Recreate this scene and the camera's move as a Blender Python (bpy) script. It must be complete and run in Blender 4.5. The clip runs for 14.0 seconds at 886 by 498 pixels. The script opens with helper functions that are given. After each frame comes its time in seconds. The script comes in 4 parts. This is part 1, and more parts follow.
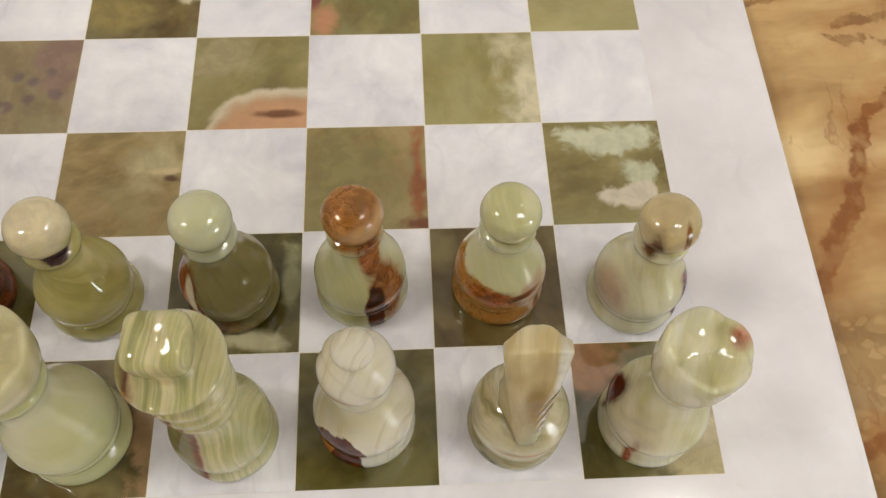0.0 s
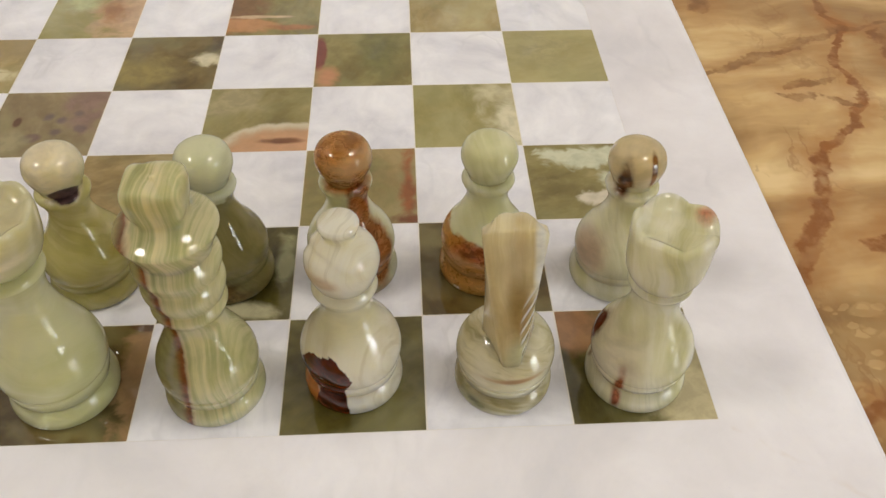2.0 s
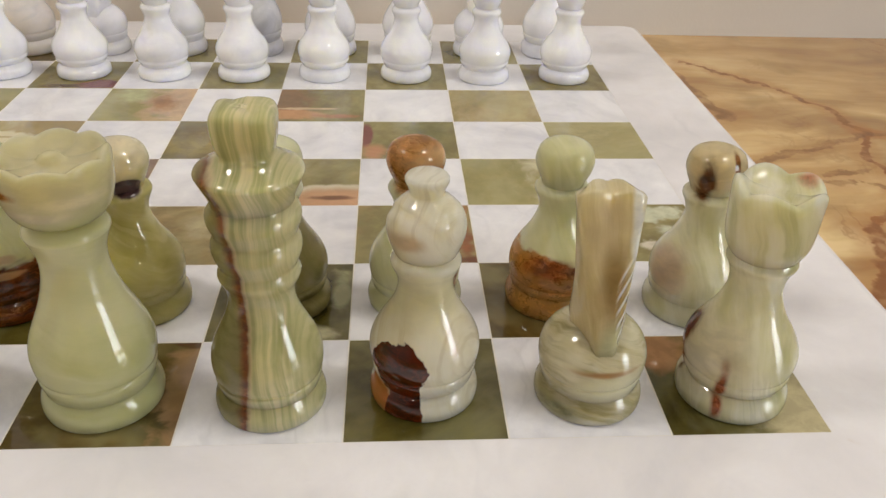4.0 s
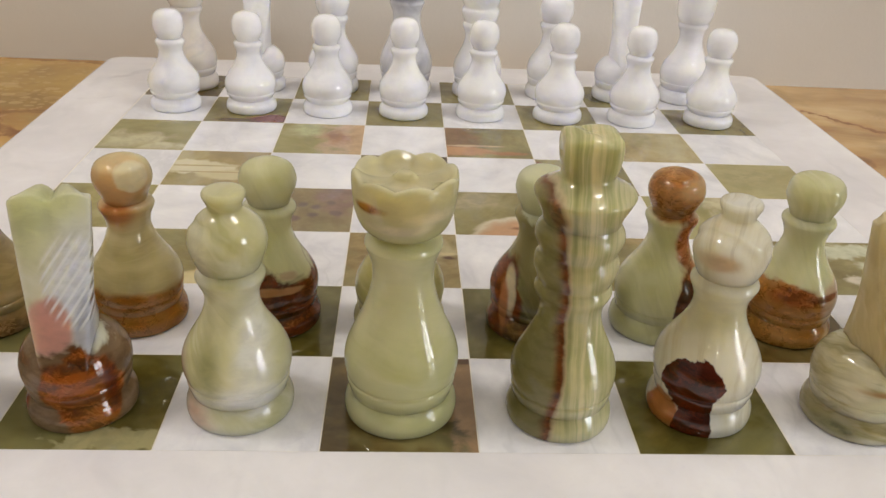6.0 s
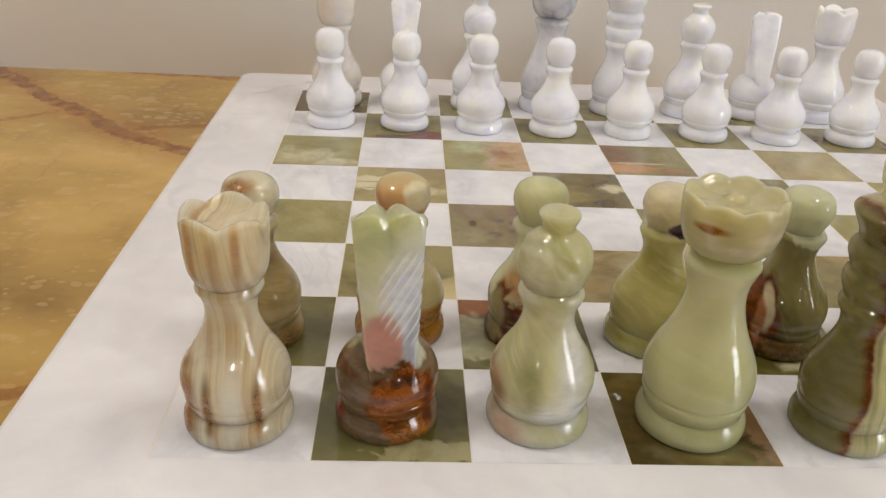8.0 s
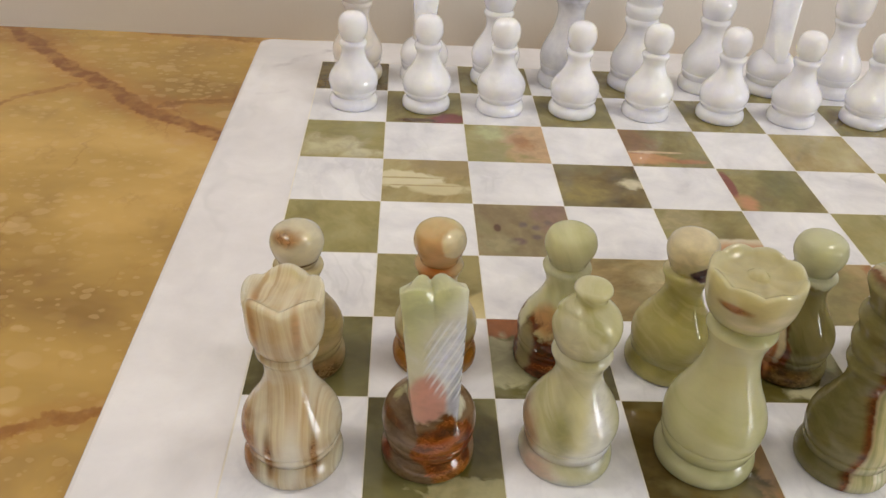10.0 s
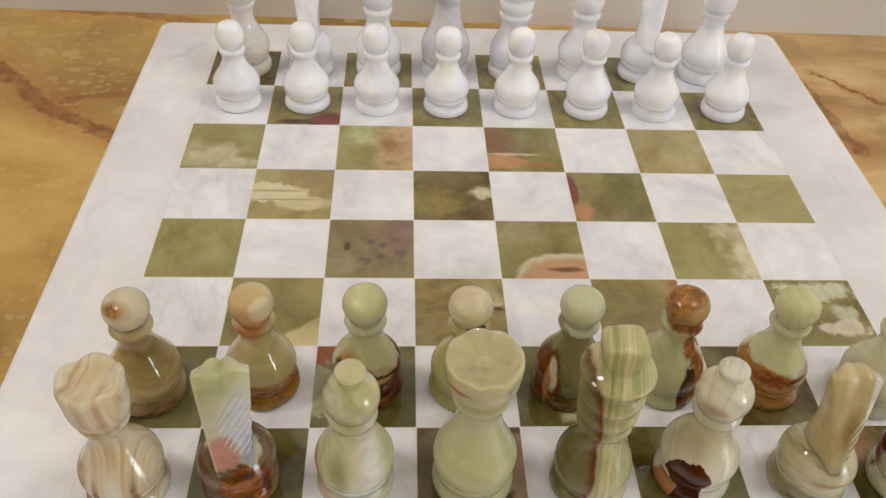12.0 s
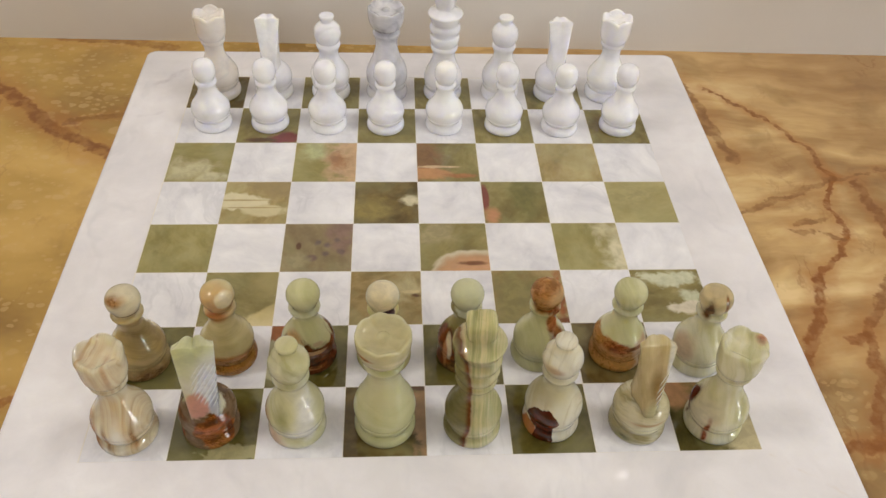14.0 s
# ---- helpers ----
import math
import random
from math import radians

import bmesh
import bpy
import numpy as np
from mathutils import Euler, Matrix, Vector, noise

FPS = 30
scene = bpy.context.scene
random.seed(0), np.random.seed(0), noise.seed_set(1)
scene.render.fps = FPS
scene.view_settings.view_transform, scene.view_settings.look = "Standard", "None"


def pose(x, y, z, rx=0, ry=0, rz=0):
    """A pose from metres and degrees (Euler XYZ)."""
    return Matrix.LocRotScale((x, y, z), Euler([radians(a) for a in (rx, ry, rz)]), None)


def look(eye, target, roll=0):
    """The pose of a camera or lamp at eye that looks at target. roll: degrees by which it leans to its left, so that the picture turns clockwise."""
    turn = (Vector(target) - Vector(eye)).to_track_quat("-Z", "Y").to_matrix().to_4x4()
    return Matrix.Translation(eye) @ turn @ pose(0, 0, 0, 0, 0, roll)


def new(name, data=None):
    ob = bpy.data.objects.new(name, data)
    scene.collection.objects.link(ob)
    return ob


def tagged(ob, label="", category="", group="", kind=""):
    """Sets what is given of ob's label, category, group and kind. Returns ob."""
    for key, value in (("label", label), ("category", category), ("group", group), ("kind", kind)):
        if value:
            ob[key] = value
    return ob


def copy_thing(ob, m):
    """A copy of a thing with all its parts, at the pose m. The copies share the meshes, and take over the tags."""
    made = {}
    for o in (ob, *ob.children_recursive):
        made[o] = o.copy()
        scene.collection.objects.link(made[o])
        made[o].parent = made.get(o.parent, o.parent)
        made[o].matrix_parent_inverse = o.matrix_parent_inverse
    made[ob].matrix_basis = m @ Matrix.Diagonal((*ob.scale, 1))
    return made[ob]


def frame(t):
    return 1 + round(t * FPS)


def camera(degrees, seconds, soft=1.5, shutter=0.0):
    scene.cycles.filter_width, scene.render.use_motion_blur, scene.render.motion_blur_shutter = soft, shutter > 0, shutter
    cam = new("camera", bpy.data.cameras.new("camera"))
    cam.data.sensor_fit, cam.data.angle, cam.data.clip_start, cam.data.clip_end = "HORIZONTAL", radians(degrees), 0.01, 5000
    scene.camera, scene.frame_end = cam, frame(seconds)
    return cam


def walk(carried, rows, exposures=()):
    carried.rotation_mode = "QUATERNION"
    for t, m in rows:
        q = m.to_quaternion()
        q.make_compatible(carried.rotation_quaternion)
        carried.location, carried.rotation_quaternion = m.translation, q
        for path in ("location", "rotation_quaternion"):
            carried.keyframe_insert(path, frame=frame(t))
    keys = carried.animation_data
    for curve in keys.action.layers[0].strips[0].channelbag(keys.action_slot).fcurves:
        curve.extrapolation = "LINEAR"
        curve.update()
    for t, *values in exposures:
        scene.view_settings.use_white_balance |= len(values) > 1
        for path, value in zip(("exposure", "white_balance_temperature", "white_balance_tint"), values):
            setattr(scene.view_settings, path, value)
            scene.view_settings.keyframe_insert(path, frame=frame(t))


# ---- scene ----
cam = camera(56.11, 14.0, soft=1.5)
# seconds, eye x, y, z, yaw, pitch, roll (degrees)
ROWS = [
    (0, 0.0725, -0.204, 0.2529, -5.66, -63.433, 3.417),
    (0.5, 0.0823, -0.2278, 0.2448, -4.479, -60.871, 2.193),
    (1, 0.086, -0.2498, 0.2384, -3.935, -57.789, 1.515),
    (1.5, 0.0824, -0.2756, 0.2287, -3.572, -52.58, 1.205),
    (2, 0.0761, -0.281, 0.2142, -3.513, -46.048, 0.877),
    (2.2, 0.0737, -0.2841, 0.2053, -3.328, -43.574, 0.536),
    (4.5, 0.0398, -0.3118, 0.1567, -4.176, -29.534, 2.037),
    (5, 0.0223, -0.3156, 0.1562, -3.974, -28.689, 2.211),
    (5.5, 0.0004, -0.3169, 0.1592, -3.685, -28.067, 2.501),
    (6, -0.0207, -0.3183, 0.1574, -3.276, -27.571, 2.673),
    (6.5, -0.039, -0.3192, 0.1571, -3.139, -27.153, 2.844),
    (7, -0.0564, -0.3176, 0.1558, -3.135, -26.868, 2.953),
    (7.5, -0.0728, -0.3173, 0.1559, -3.066, -26.66, 2.887),
    (8, -0.0989, -0.3209, 0.159, -3.138, -26.818, 2.908),
    (8.2, -0.1087, -0.3211, 0.1601, -2.825, -27.021, 2.812),
    (10.5, -0.1115, -0.3074, 0.2261, -3.811, -36.67, 3.6),
    (11, -0.0939, -0.3038, 0.2512, -3.774, -39.339, 3.538),
    (11.5, -0.0682, -0.3015, 0.2711, -3.787, -41.399, 3.321),
    (12, -0.0464, -0.3056, 0.2816, -4.038, -42.665, 3.104),
    (12.5, -0.0363, -0.3216, 0.3004, -4.221, -43.279, 2.871),
    (13, -0.0235, -0.3361, 0.3205, -4.392, -43.829, 2.833),
    (13.5, -0.0172, -0.3531, 0.3372, -4.577, -44.094, 2.879),
    (14, -0.0147, -0.37, 0.3589, -4.6, -44.311, 2.92),
]


def aimed(x, y, z, yaw, pitch, roll):
    a, b = radians(yaw), radians(pitch)
    ahead = Vector((-math.sin(a) * math.cos(b), math.cos(a) * math.cos(b), math.sin(b)))
    return look((x, y, z), Vector((x, y, z)) + ahead, roll)


walk(cam, [(t, aimed(*row)) for t, *row in ROWS], exposures=[(0.0, -0.04), (14.0, -0.08)])

# ---- world and light ----
SQ = 0.04            # one square of the board
TOP = 0.018          # height of the board's face over the counter
COUNTER = 0.004      # height of the counter's face
WINDOW_W, PANEL_W, SPOT_W = 66.0, 7.2, 5.2

world = bpy.data.worlds.new("sky")
scene.world = world
world.use_nodes = True
wn = world.node_tree.nodes
sky = wn.new("ShaderNodeTexSky")
sky.sky_type, sky.sun_disc, sky.sun_elevation, sky.sun_rotation = "NISHITA", False, radians(40), radians(250)
wn["Background"].inputs["Strength"].default_value = 0.1
world.node_tree.links.new(sky.outputs["Color"], wn["Background"].inputs["Color"])


def area_lamp(name, m, power, colour, sx, sy=None, shape="RECTANGLE"):
    data = bpy.data.lights.new(name, "AREA")
    data.energy, data.color, data.shape, data.size = power, colour, shape, sx
    data.size_y = sy or sx
    ob = new(name, data)
    ob.matrix_world = m
    return ob


# ---- materials ----
def lin(r, g, b):
    """Linear colour from 0-255 display values."""
    return tuple(((c / 255) / 12.92 if c < 11 else ((c / 255 + 0.055) / 1.055) ** 2.4) for c in (r, g, b)) + (1.0,)


class Nodes:
    """A material's node tree with short calls."""

    def __init__(self, name):
        self.mat = bpy.data.materials.new(name)
        self.mat.use_nodes = True
        self.n, self.l = self.mat.node_tree.nodes, self.mat.node_tree.links
        self.bsdf = self.n["Principled BSDF"]

    def put(self, socket, value):
        if isinstance(value, bpy.types.NodeSocket):
            self.l.new(value, socket)
        else:
            socket.default_value = value

    def make(self, kind, **values):
        node = self.n.new(kind)
        for key, value in values.items():
            self.put(node.inputs[key], value)
        return node

    def coords(self, rot=(0, 0, 0), scale=(1, 1, 1), loc=(0, 0, 0), vec=None):
        if vec is None:
            vec = self.n.new("ShaderNodeTexCoord").outputs["Object"]
        node = self.n.new("ShaderNodeMapping")
        self.put(node.inputs["Vector"], vec)
        node.inputs["Rotation"].default_value = [radians(a) for a in rot]
        node.inputs["Scale"].default_value = scale
        node.inputs["Location"].default_value = loc
        return node.outputs[0]

    def noise(self, vec, scale, detail=4.0, rough=0.55, distort=0.0, colour=False):
        node = self.make("ShaderNodeTexNoise", Vector=vec, Scale=scale, Detail=detail, Roughness=rough, Distortion=distort)
        return node.outputs["Color" if colour else 0]

    def math(self, op, a, b=0.0, c=0.0):
        node = self.n.new("ShaderNodeMath")
        node.operation = op
        for socket, value in zip(node.inputs, (a, b, c)):
            self.put(socket, value)
        return node.outputs[0]

    def vmath(self, op, a, b=(0, 0, 0), scale=None):
        node = self.n.new("ShaderNodeVectorMath")
        node.operation = op
        self.put(node.inputs[0], a)
        if scale is None:
            self.put(node.inputs[1], b)
        else:
            self.put(node.inputs["Scale"], scale)
        return node.outputs["Value" if op in ("LENGTH", "DOT_PRODUCT", "DISTANCE") else 0]

    def warp(self, vec, scale, amount, detail=3.0):
        push = self.vmath("SUBTRACT", self.noise(vec, scale, detail, colour=True), (0.5, 0.5, 0.5))
        return self.vmath("ADD", vec, self.vmath("SCALE", push, scale=amount))

    def ramp(self, fac, stops, ease=False):
        node = self.n.new("ShaderNodeValToRGB")
        self.put(node.inputs[0], fac)
        if ease:
            node.color_ramp.interpolation = "EASE"
        el = node.color_ramp.elements
        while len(el) < len(stops):
            el.new(0.5)
        for e, (at, colour) in zip(el, stops):
            e.position, e.color = at, colour
        return node.outputs[0]

    def mix(self, fac, a, b, blend="MIX"):
        node = self.n.new("ShaderNodeMix")
        node.data_type, node.blend_type = "RGBA", blend
        self.put(node.inputs[0], fac)
        self.put(node.inputs[6], a)
        self.put(node.inputs[7], b)
        return node.outputs[2]

    def step(self, value, lo, hi):
        node = self.make("ShaderNodeMapRange", Value=value)
        node.interpolation_type = "SMOOTHSTEP"
        node.inputs["From Min"].default_value, node.inputs["From Max"].default_value = lo, hi
        return node.outputs[0]

    def random(self):
        return self.n.new("ShaderNodeObjectInfo").outputs["Random"]

    def bump(self, height, strength, distance=0.0002):
        node = self.make("ShaderNodeBump", Height=height, Strength=strength, Distance=distance)
        self.l.new(node.outputs[0], self.bsdf.inputs["Normal"])

    def finish(self, colour, rough=0.4, sss=0.0, radius=(0.004, 0.004, 0.003), ior=1.58, coat=0.0, clear=0.0, depth_tint=(1, 1, 1, 1)):
        b = self.bsdf.inputs
        self.put(b["Base Color"], colour)
        self.put(b["Roughness"], rough)
        b["IOR"].default_value = ior
        b["Coat Weight"].default_value = coat
        b["Coat Roughness"].default_value = 0.015
        if sss:
            b["Subsurface Weight"].default_value = sss
            b["Subsurface Radius"].default_value = (1.0, 0.95, 0.7)
            b["Subsurface Scale"].default_value = radius[0]
        if clear:
            # light that passes through the stone, scattered on the way
            through_tint = self.make("ShaderNodeGamma", Color=self.mix(0.4, colour, depth_tint), Gamma=0.5)
            glass = self.make("ShaderNodeBsdfRefraction", Color=through_tint.outputs[0], Roughness=0.32, IOR=1.25)
            # dark inclusions let no light through
            pale = self.step(self.vmath("DOT_PRODUCT", colour, (0.3, 0.6, 0.1)), 0.04, 0.28)
            blend = self.make("ShaderNodeMixShader", Fac=self.math("MULTIPLY", pale, clear))
            self.l.new(self.bsdf.outputs[0], blend.inputs[1])
            self.l.new(glass.outputs[0], blend.inputs[2])
            # the polish lies over both
            b["Specular IOR Level"].default_value = 0.0
            gloss = self.make("ShaderNodeBsdfGlossy", Roughness=rough)
            bumped = self.bsdf.inputs["Normal"].links
            facing = self.make("ShaderNodeFresnel", IOR=ior)
            if bumped:
                for node in (gloss, facing, glass):
                    self.l.new(bumped[0].from_socket, node.inputs["Normal"])
            over = self.make("ShaderNodeMixShader", Fac=facing.outputs[0])
            self.l.new(blend.outputs[0], over.inputs[1])
            self.l.new(gloss.outputs[0], over.inputs[2])
            self.l.new(over.outputs[0], self.n["Material Output"].inputs["Surface"])
        return self.mat


COAT = 0.25      # the wax polish on the men
DENSE = 0.83   # how much light the onyx gives back, against the listed colours


def onyx(name, stops, rot=(0, 0, 0), freq=110.0, stretch=0.12, wander=0.006, seed=0.0, cloud=0.35, cloud_colour=None,
         spots=(), rough=0.02, sss=1.0, ragged=0.5, grain=85.0, carve=None, clear=0.32, mottled=0.45, dense=DENSE, streaks=0.3):
    """Polished banded onyx. stops: the colours across the bands; spots: stains (centre, radii, colour, edge) in millimetres."""
    k = Nodes(name)
    stops = [(at, (c[0] * dense * 1.02, c[1] * dense * 0.98, c[2] * dense * 0.82, 1.0)) for at, c in stops]
    if sss:
        stops = [(0.5 + (at - 0.5) * 0.72, c) for at, c in stops]
    obj = k.n.new("ShaderNodeTexCoord").outputs["Object"]
    base = k.warp(k.coords(loc=(seed, seed * 0.7, -seed), vec=obj), 45.0, wander)
    layer = k.coords(scale=(1, stretch, stretch), vec=k.coords(rot=rot, vec=base))
    bands = k.noise(layer, freq, 6.0 if sss else 4.0, 0.62)
    colour = k.ramp(bands, stops)
    fine = k.noise(layer, freq * 4.2, 5.0, 0.65)
    colour = k.mix(k.math("MULTIPLY", k.step(fine, 0.48, 0.66), streaks), colour, stops[-1][1])
    colour = k.mix(k.math("MULTIPLY", k.step(fine, 0.48, 0.34), streaks * 0.85), colour, stops[0][1])
    colour = k.mix(k.math("MULTIPLY", k.step(k.noise(base, 70.0, 4.0, 0.6), 0.46, 0.70), 0.45), colour, stops[-1][1])
    colour = k.mix(k.math("MULTIPLY", k.step(k.noise(k.vmath("ADD", base, (3, 5, 7)), 55.0, 4.0, 0.6), 0.46, 0.70), 0.4), colour, stops[0][1])
    if sss:
        # thin growth lines, pale and dark
        for shift, tint, much in ((11.0, stops[-1][1], 1.5 * streaks), (23.0, tuple(c * 0.62 for c in stops[0][1][:3]) + (1.0,), 0.5 * streaks)):
            seam = k.math("ABSOLUTE", k.math("SUBTRACT", k.noise(k.vmath("ADD", layer, (shift, shift, 0)), freq * 1.3, 4.0, 0.6), 0.5))
            some = k.step(k.noise(k.vmath("ADD", base, (shift, 0, 0)), 60.0, 3.0), 0.42, 0.6)
            colour = k.mix(k.math("MULTIPLY", k.math("MULTIPLY", k.step(seam, 0.028, 0.004), some), min(0.8, much)), colour, tint)
    if cloud_colour:
        colour = k.mix(k.math("MULTIPLY", k.step(k.noise(base, 38.0, 3.0), 0.42, 0.62), cloud), colour, cloud_colour)
    torn = k.math("MULTIPLY", k.math("SUBTRACT", k.noise(k.vmath("ADD", obj, (seed, 0, seed)), grain, 4.0, 0.55, 0.6), 0.5), ragged * 3)
    mottle = k.step(k.noise(k.coords(scale=(1, 1, 2.2), vec=base), 150.0, 5.0, 0.6, 0.3), 0.36, 0.62)
    crease = k.coords(scale=(1, 1, 1.8), vec=k.warp(base, 160.0, 0.006))
    rift = k.step(k.math("ABSOLUTE", k.math("SUBTRACT", k.noise(crease, 85.0, 4.0, 0.6), 0.5)), 0.03, 0.0)
    glint = k.step(k.math("ABSOLUTE", k.math("SUBTRACT", k.noise(k.vmath("ADD", crease, (9, 4, 2)), 110.0, 4.0, 0.6), 0.5)), 0.025, 0.0)
    for centre, radii, tint, edge, *more in spots:
        if sss and tint[0] < 0.5 and tint[0] > 3 * tint[2] and tint[0] > 1.7 * tint[1]:
            # iron-stained stone is a clear, warm brown
            tint = (tint[0] * 0.92, tint[1] * 0.92, tint[2] * 0.55, 1.0)
        off = k.vmath("SUBTRACT", obj, [c / 1000 for c in centre])
        off = k.vmath("MULTIPLY", off, [1000 / r for r in radii])
        far = k.math("ADD", k.vmath("LENGTH", off), k.math("MULTIPLY", torn, more[0]) if more else torn)
        deep = tuple(c * (more[1] if len(more) > 1 else mottled if sum(tint[:3]) < 0.6 else 0.8) for c in tint[:3]) + (1.0,)
        body = k.mix(mottle, deep, tint)
        if sss and tint[0] < 0.5 and tint[0] > 3 * tint[2] and tint[0] > 1.7 * tint[1]:
            body = k.mix(k.math("MULTIPLY", rift, 0.6), body, tuple(c * 0.28 for c in tint[:3]) + (1.0,))
            body = k.mix(k.math("MULTIPLY", glint, 0.3), body, (min(1.0, tint[0] * 2.2), tint[1] * 2.2, tint[2] * 2.4, 1.0))
        colour = k.mix(k.step(far, 1.0 + edge, 1.0 - edge), colour, body)
    if carve:
        where, way, pitch = carve
        wave = k.math("SINE", k.math("MULTIPLY", k.vmath("DOT_PRODUCT", obj, way), 6.2832 * 1000 / pitch))
        off = k.vmath("MULTIPLY", k.vmath("SUBTRACT", obj, [c / 1000 for c in where[0]]), [1000 / r for r in where[1]])
        inside = k.step(k.vmath("LENGTH", off), 1.1, 0.8)
        colour = k.mix(k.math("MULTIPLY", k.math("MULTIPLY", k.step(wave, 0.1, 0.9), inside), 0.75), colour, lin(246, 247, 250))
        k.bump(k.math("MULTIPLY", wave, inside), 0.5, 0.0008)
    else:
        k.bump(k.math("ADD", k.noise(obj, 140.0, 2.0), k.math("MULTIPLY", k.noise(obj, 900.0, 2.0), 0.15)), 0.10, 0.0004)
    return k.finish(colour, k.math("ADD", k.math("MULTIPLY", k.noise(obj, 300.0, 3.0), 0.03), rough), sss, (0.012, 0, 0), ior=1.66, coat=0.0, clear=clear if sss else 0.0, depth_tint=stops[2][1])


def line_distance(k, at, points):
    """How far a place lies, in plan, from a broken line."""
    near = None
    for (ax, ay), (bx, by) in zip(points, points[1:]):
        dx, dy = bx - ax, by - ay
        off = k.vmath("SUBTRACT", at, (ax, ay, 0))
        share = k.vmath("DOT_PRODUCT", off, (dx / (dx * dx + dy * dy), dy / (dx * dx + dy * dy), 0))
        clamp = k.math("MINIMUM", k.math("MAXIMUM", share, 0.0), 1.0)
        foot = k.make("ShaderNodeCombineXYZ", X=k.math("MULTIPLY", clamp, dx), Y=k.math("MULTIPLY", clamp, dy))
        gap = k.vmath("LENGTH", k.vmath("SUBTRACT", off, foot.outputs[0]))
        near = gap if near is None else k.math("MINIMUM", near, gap)
    return near


def marble(name, stops, rough, sss, scale=22.0, veins=0.35, vein_colour=(0.5, 0.5, 0.52, 1), clear=0.0, cracks=()):
    """White marble with faint grey drifts; each piece shifted by its own random number."""
    k = Nodes(name)
    obj = k.n.new("ShaderNodeTexCoord").outputs["Object"]
    away = k.make("ShaderNodeCombineXYZ", X=k.math("MULTIPLY", k.random(), 7.0), Y=k.math("MULTIPLY", k.random(), 13.0), Z=k.math("MULTIPLY", k.random(), 3.0))
    base = k.vmath("ADD", obj, away.outputs[0])
    bent = k.warp(base, 12.0, 0.06)
    colour = k.ramp(k.noise(bent, scale, 6.0, 0.6), stops)
    ridge = k.math("ABSOLUTE", k.math("SUBTRACT", k.noise(k.coords(rot=(20, 10, 35), scale=(1, 0.35, 1), vec=bent), scale * 0.9, 4.0), 0.5))
    line = k.math("MULTIPLY", k.step(ridge, 0.035, 0.0), k.math("MULTIPLY", k.step(k.noise(base, 14.0, 2.0), 0.5, 0.7), veins))
    colour = k.mix(line, colour, vein_colour)
    for points, width, much, tint in cracks:
        gap = line_distance(k, k.warp(k.vmath("MULTIPLY", obj, (1, 1, 0)), 70.0, 0.012, 4.0), points)
        fade = k.step(k.noise(obj, 90.0, 3.0), 0.3, 0.65)
        colour = k.mix(k.math("MULTIPLY", k.math("MULTIPLY", k.step(gap, width, 0.0), fade), much), colour, tint)
    grain = k.noise(base, 700.0, 3.0)
    colour = k.mix(k.math("MULTIPLY", k.step(grain, 0.55, 0.75), 0.10), colour, (0.62, 0.62, 0.66, 1))
    k.bump(grain, 0.04)
    return k.finish(colour, k.math("ADD", k.math("MULTIPLY", k.noise(base, 60.0, 4.0), 0.06), rough), sss, (0.004, 0, 0), coat=COAT if sss > 0.5 else 0.0, clear=clear, depth_tint=(0.9, 0.9, 0.92, 1))


def plaster(name, colour, dark):
    k = Nodes(name)
    obj = k.n.new("ShaderNodeTexCoord").outputs["Object"]
    tone = k.mix(k.step(k.noise(obj, 3.0, 5.0), 0.3, 0.7), colour, dark)
    k.bump(k.noise(obj, 350.0, 4.0, 0.7), 0.25, 0.0006)
    return k.finish(tone, 0.65)


WHITE_TILE = marble("white_marble_tile", [(0.32, lin(204, 203, 209)), (0.44, lin(218, 217, 221)), (0.54, lin(226, 225, 228)), (0.68, lin(236, 235, 237))], 0.05, 0.15, 46.0, 0.3)
BORDER_STONE = marble("white_marble_border", [(0.32, lin(210, 208, 211)), (0.45, lin(220, 217, 219)), (0.54, lin(226, 223, 225)), (0.68, lin(234, 232, 234))], 0.07, 0.15, 18.0, 0.25,
                      cracks=[([(-0.158, 0.178), (-0.168, 0.168), (-0.186, 0.15)], 0.004, 0.6, lin(168, 160, 168)), ([(-0.19, 0.11), (-0.172, 0.118)], 0.003, 0.3, lin(190, 184, 190)),
                              ([(0.163, -0.163), (0.182, -0.176), (0.196, -0.19)], 0.0016, 0.4, lin(206, 190, 172)), ([(0.164, 0.02), (0.19, -0.01)], 0.003, 0.25, lin(196, 192, 200))])
WHITE_PIECE = marble("milky_marble_piece", [(0.34, lin(224, 224, 231)), (0.48, lin(235, 235, 241)), (0.64, lin(244, 244, 248))], 0.02, 0.8, 45.0, 0.12)
WARM_PIECE = marble("warm_marble_piece", [(0.25, lin(212, 203, 194)), (0.5, lin(228, 222, 216)), (0.8, lin(238, 234, 230))], 0.02, 1.0, 45.0, 0.3)
GREY_PIECE = marble("grey_marble_piece", [(0.3, lin(120, 122, 130)), (0.48, lin(196, 196, 202)), (0.7, lin(230, 229, 232))], 0.03, 0.5, 60.0, 0.4)
SILVER_PIECE = marble("silver_marble_piece", [(0.3, lin(176, 176, 184)), (0.48, lin(206, 206, 212)), (0.7, lin(232, 232, 236))], 0.02, 1.0, 55.0, 0.3)
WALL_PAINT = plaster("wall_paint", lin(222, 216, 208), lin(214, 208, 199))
# unseen surfaces: tones darkened so that the polished stone mirrors less light
DIMMED_PAINT = plaster("dimmed_paint", lin(172, 164, 152), lin(164, 155, 143))
DARKENED_PAINT = plaster("taupe_paint", lin(104, 92, 80), lin(94, 82, 72))
FLOOR_STUFF = plaster("floor_screed", lin(118, 94, 72), lin(100, 78, 58))


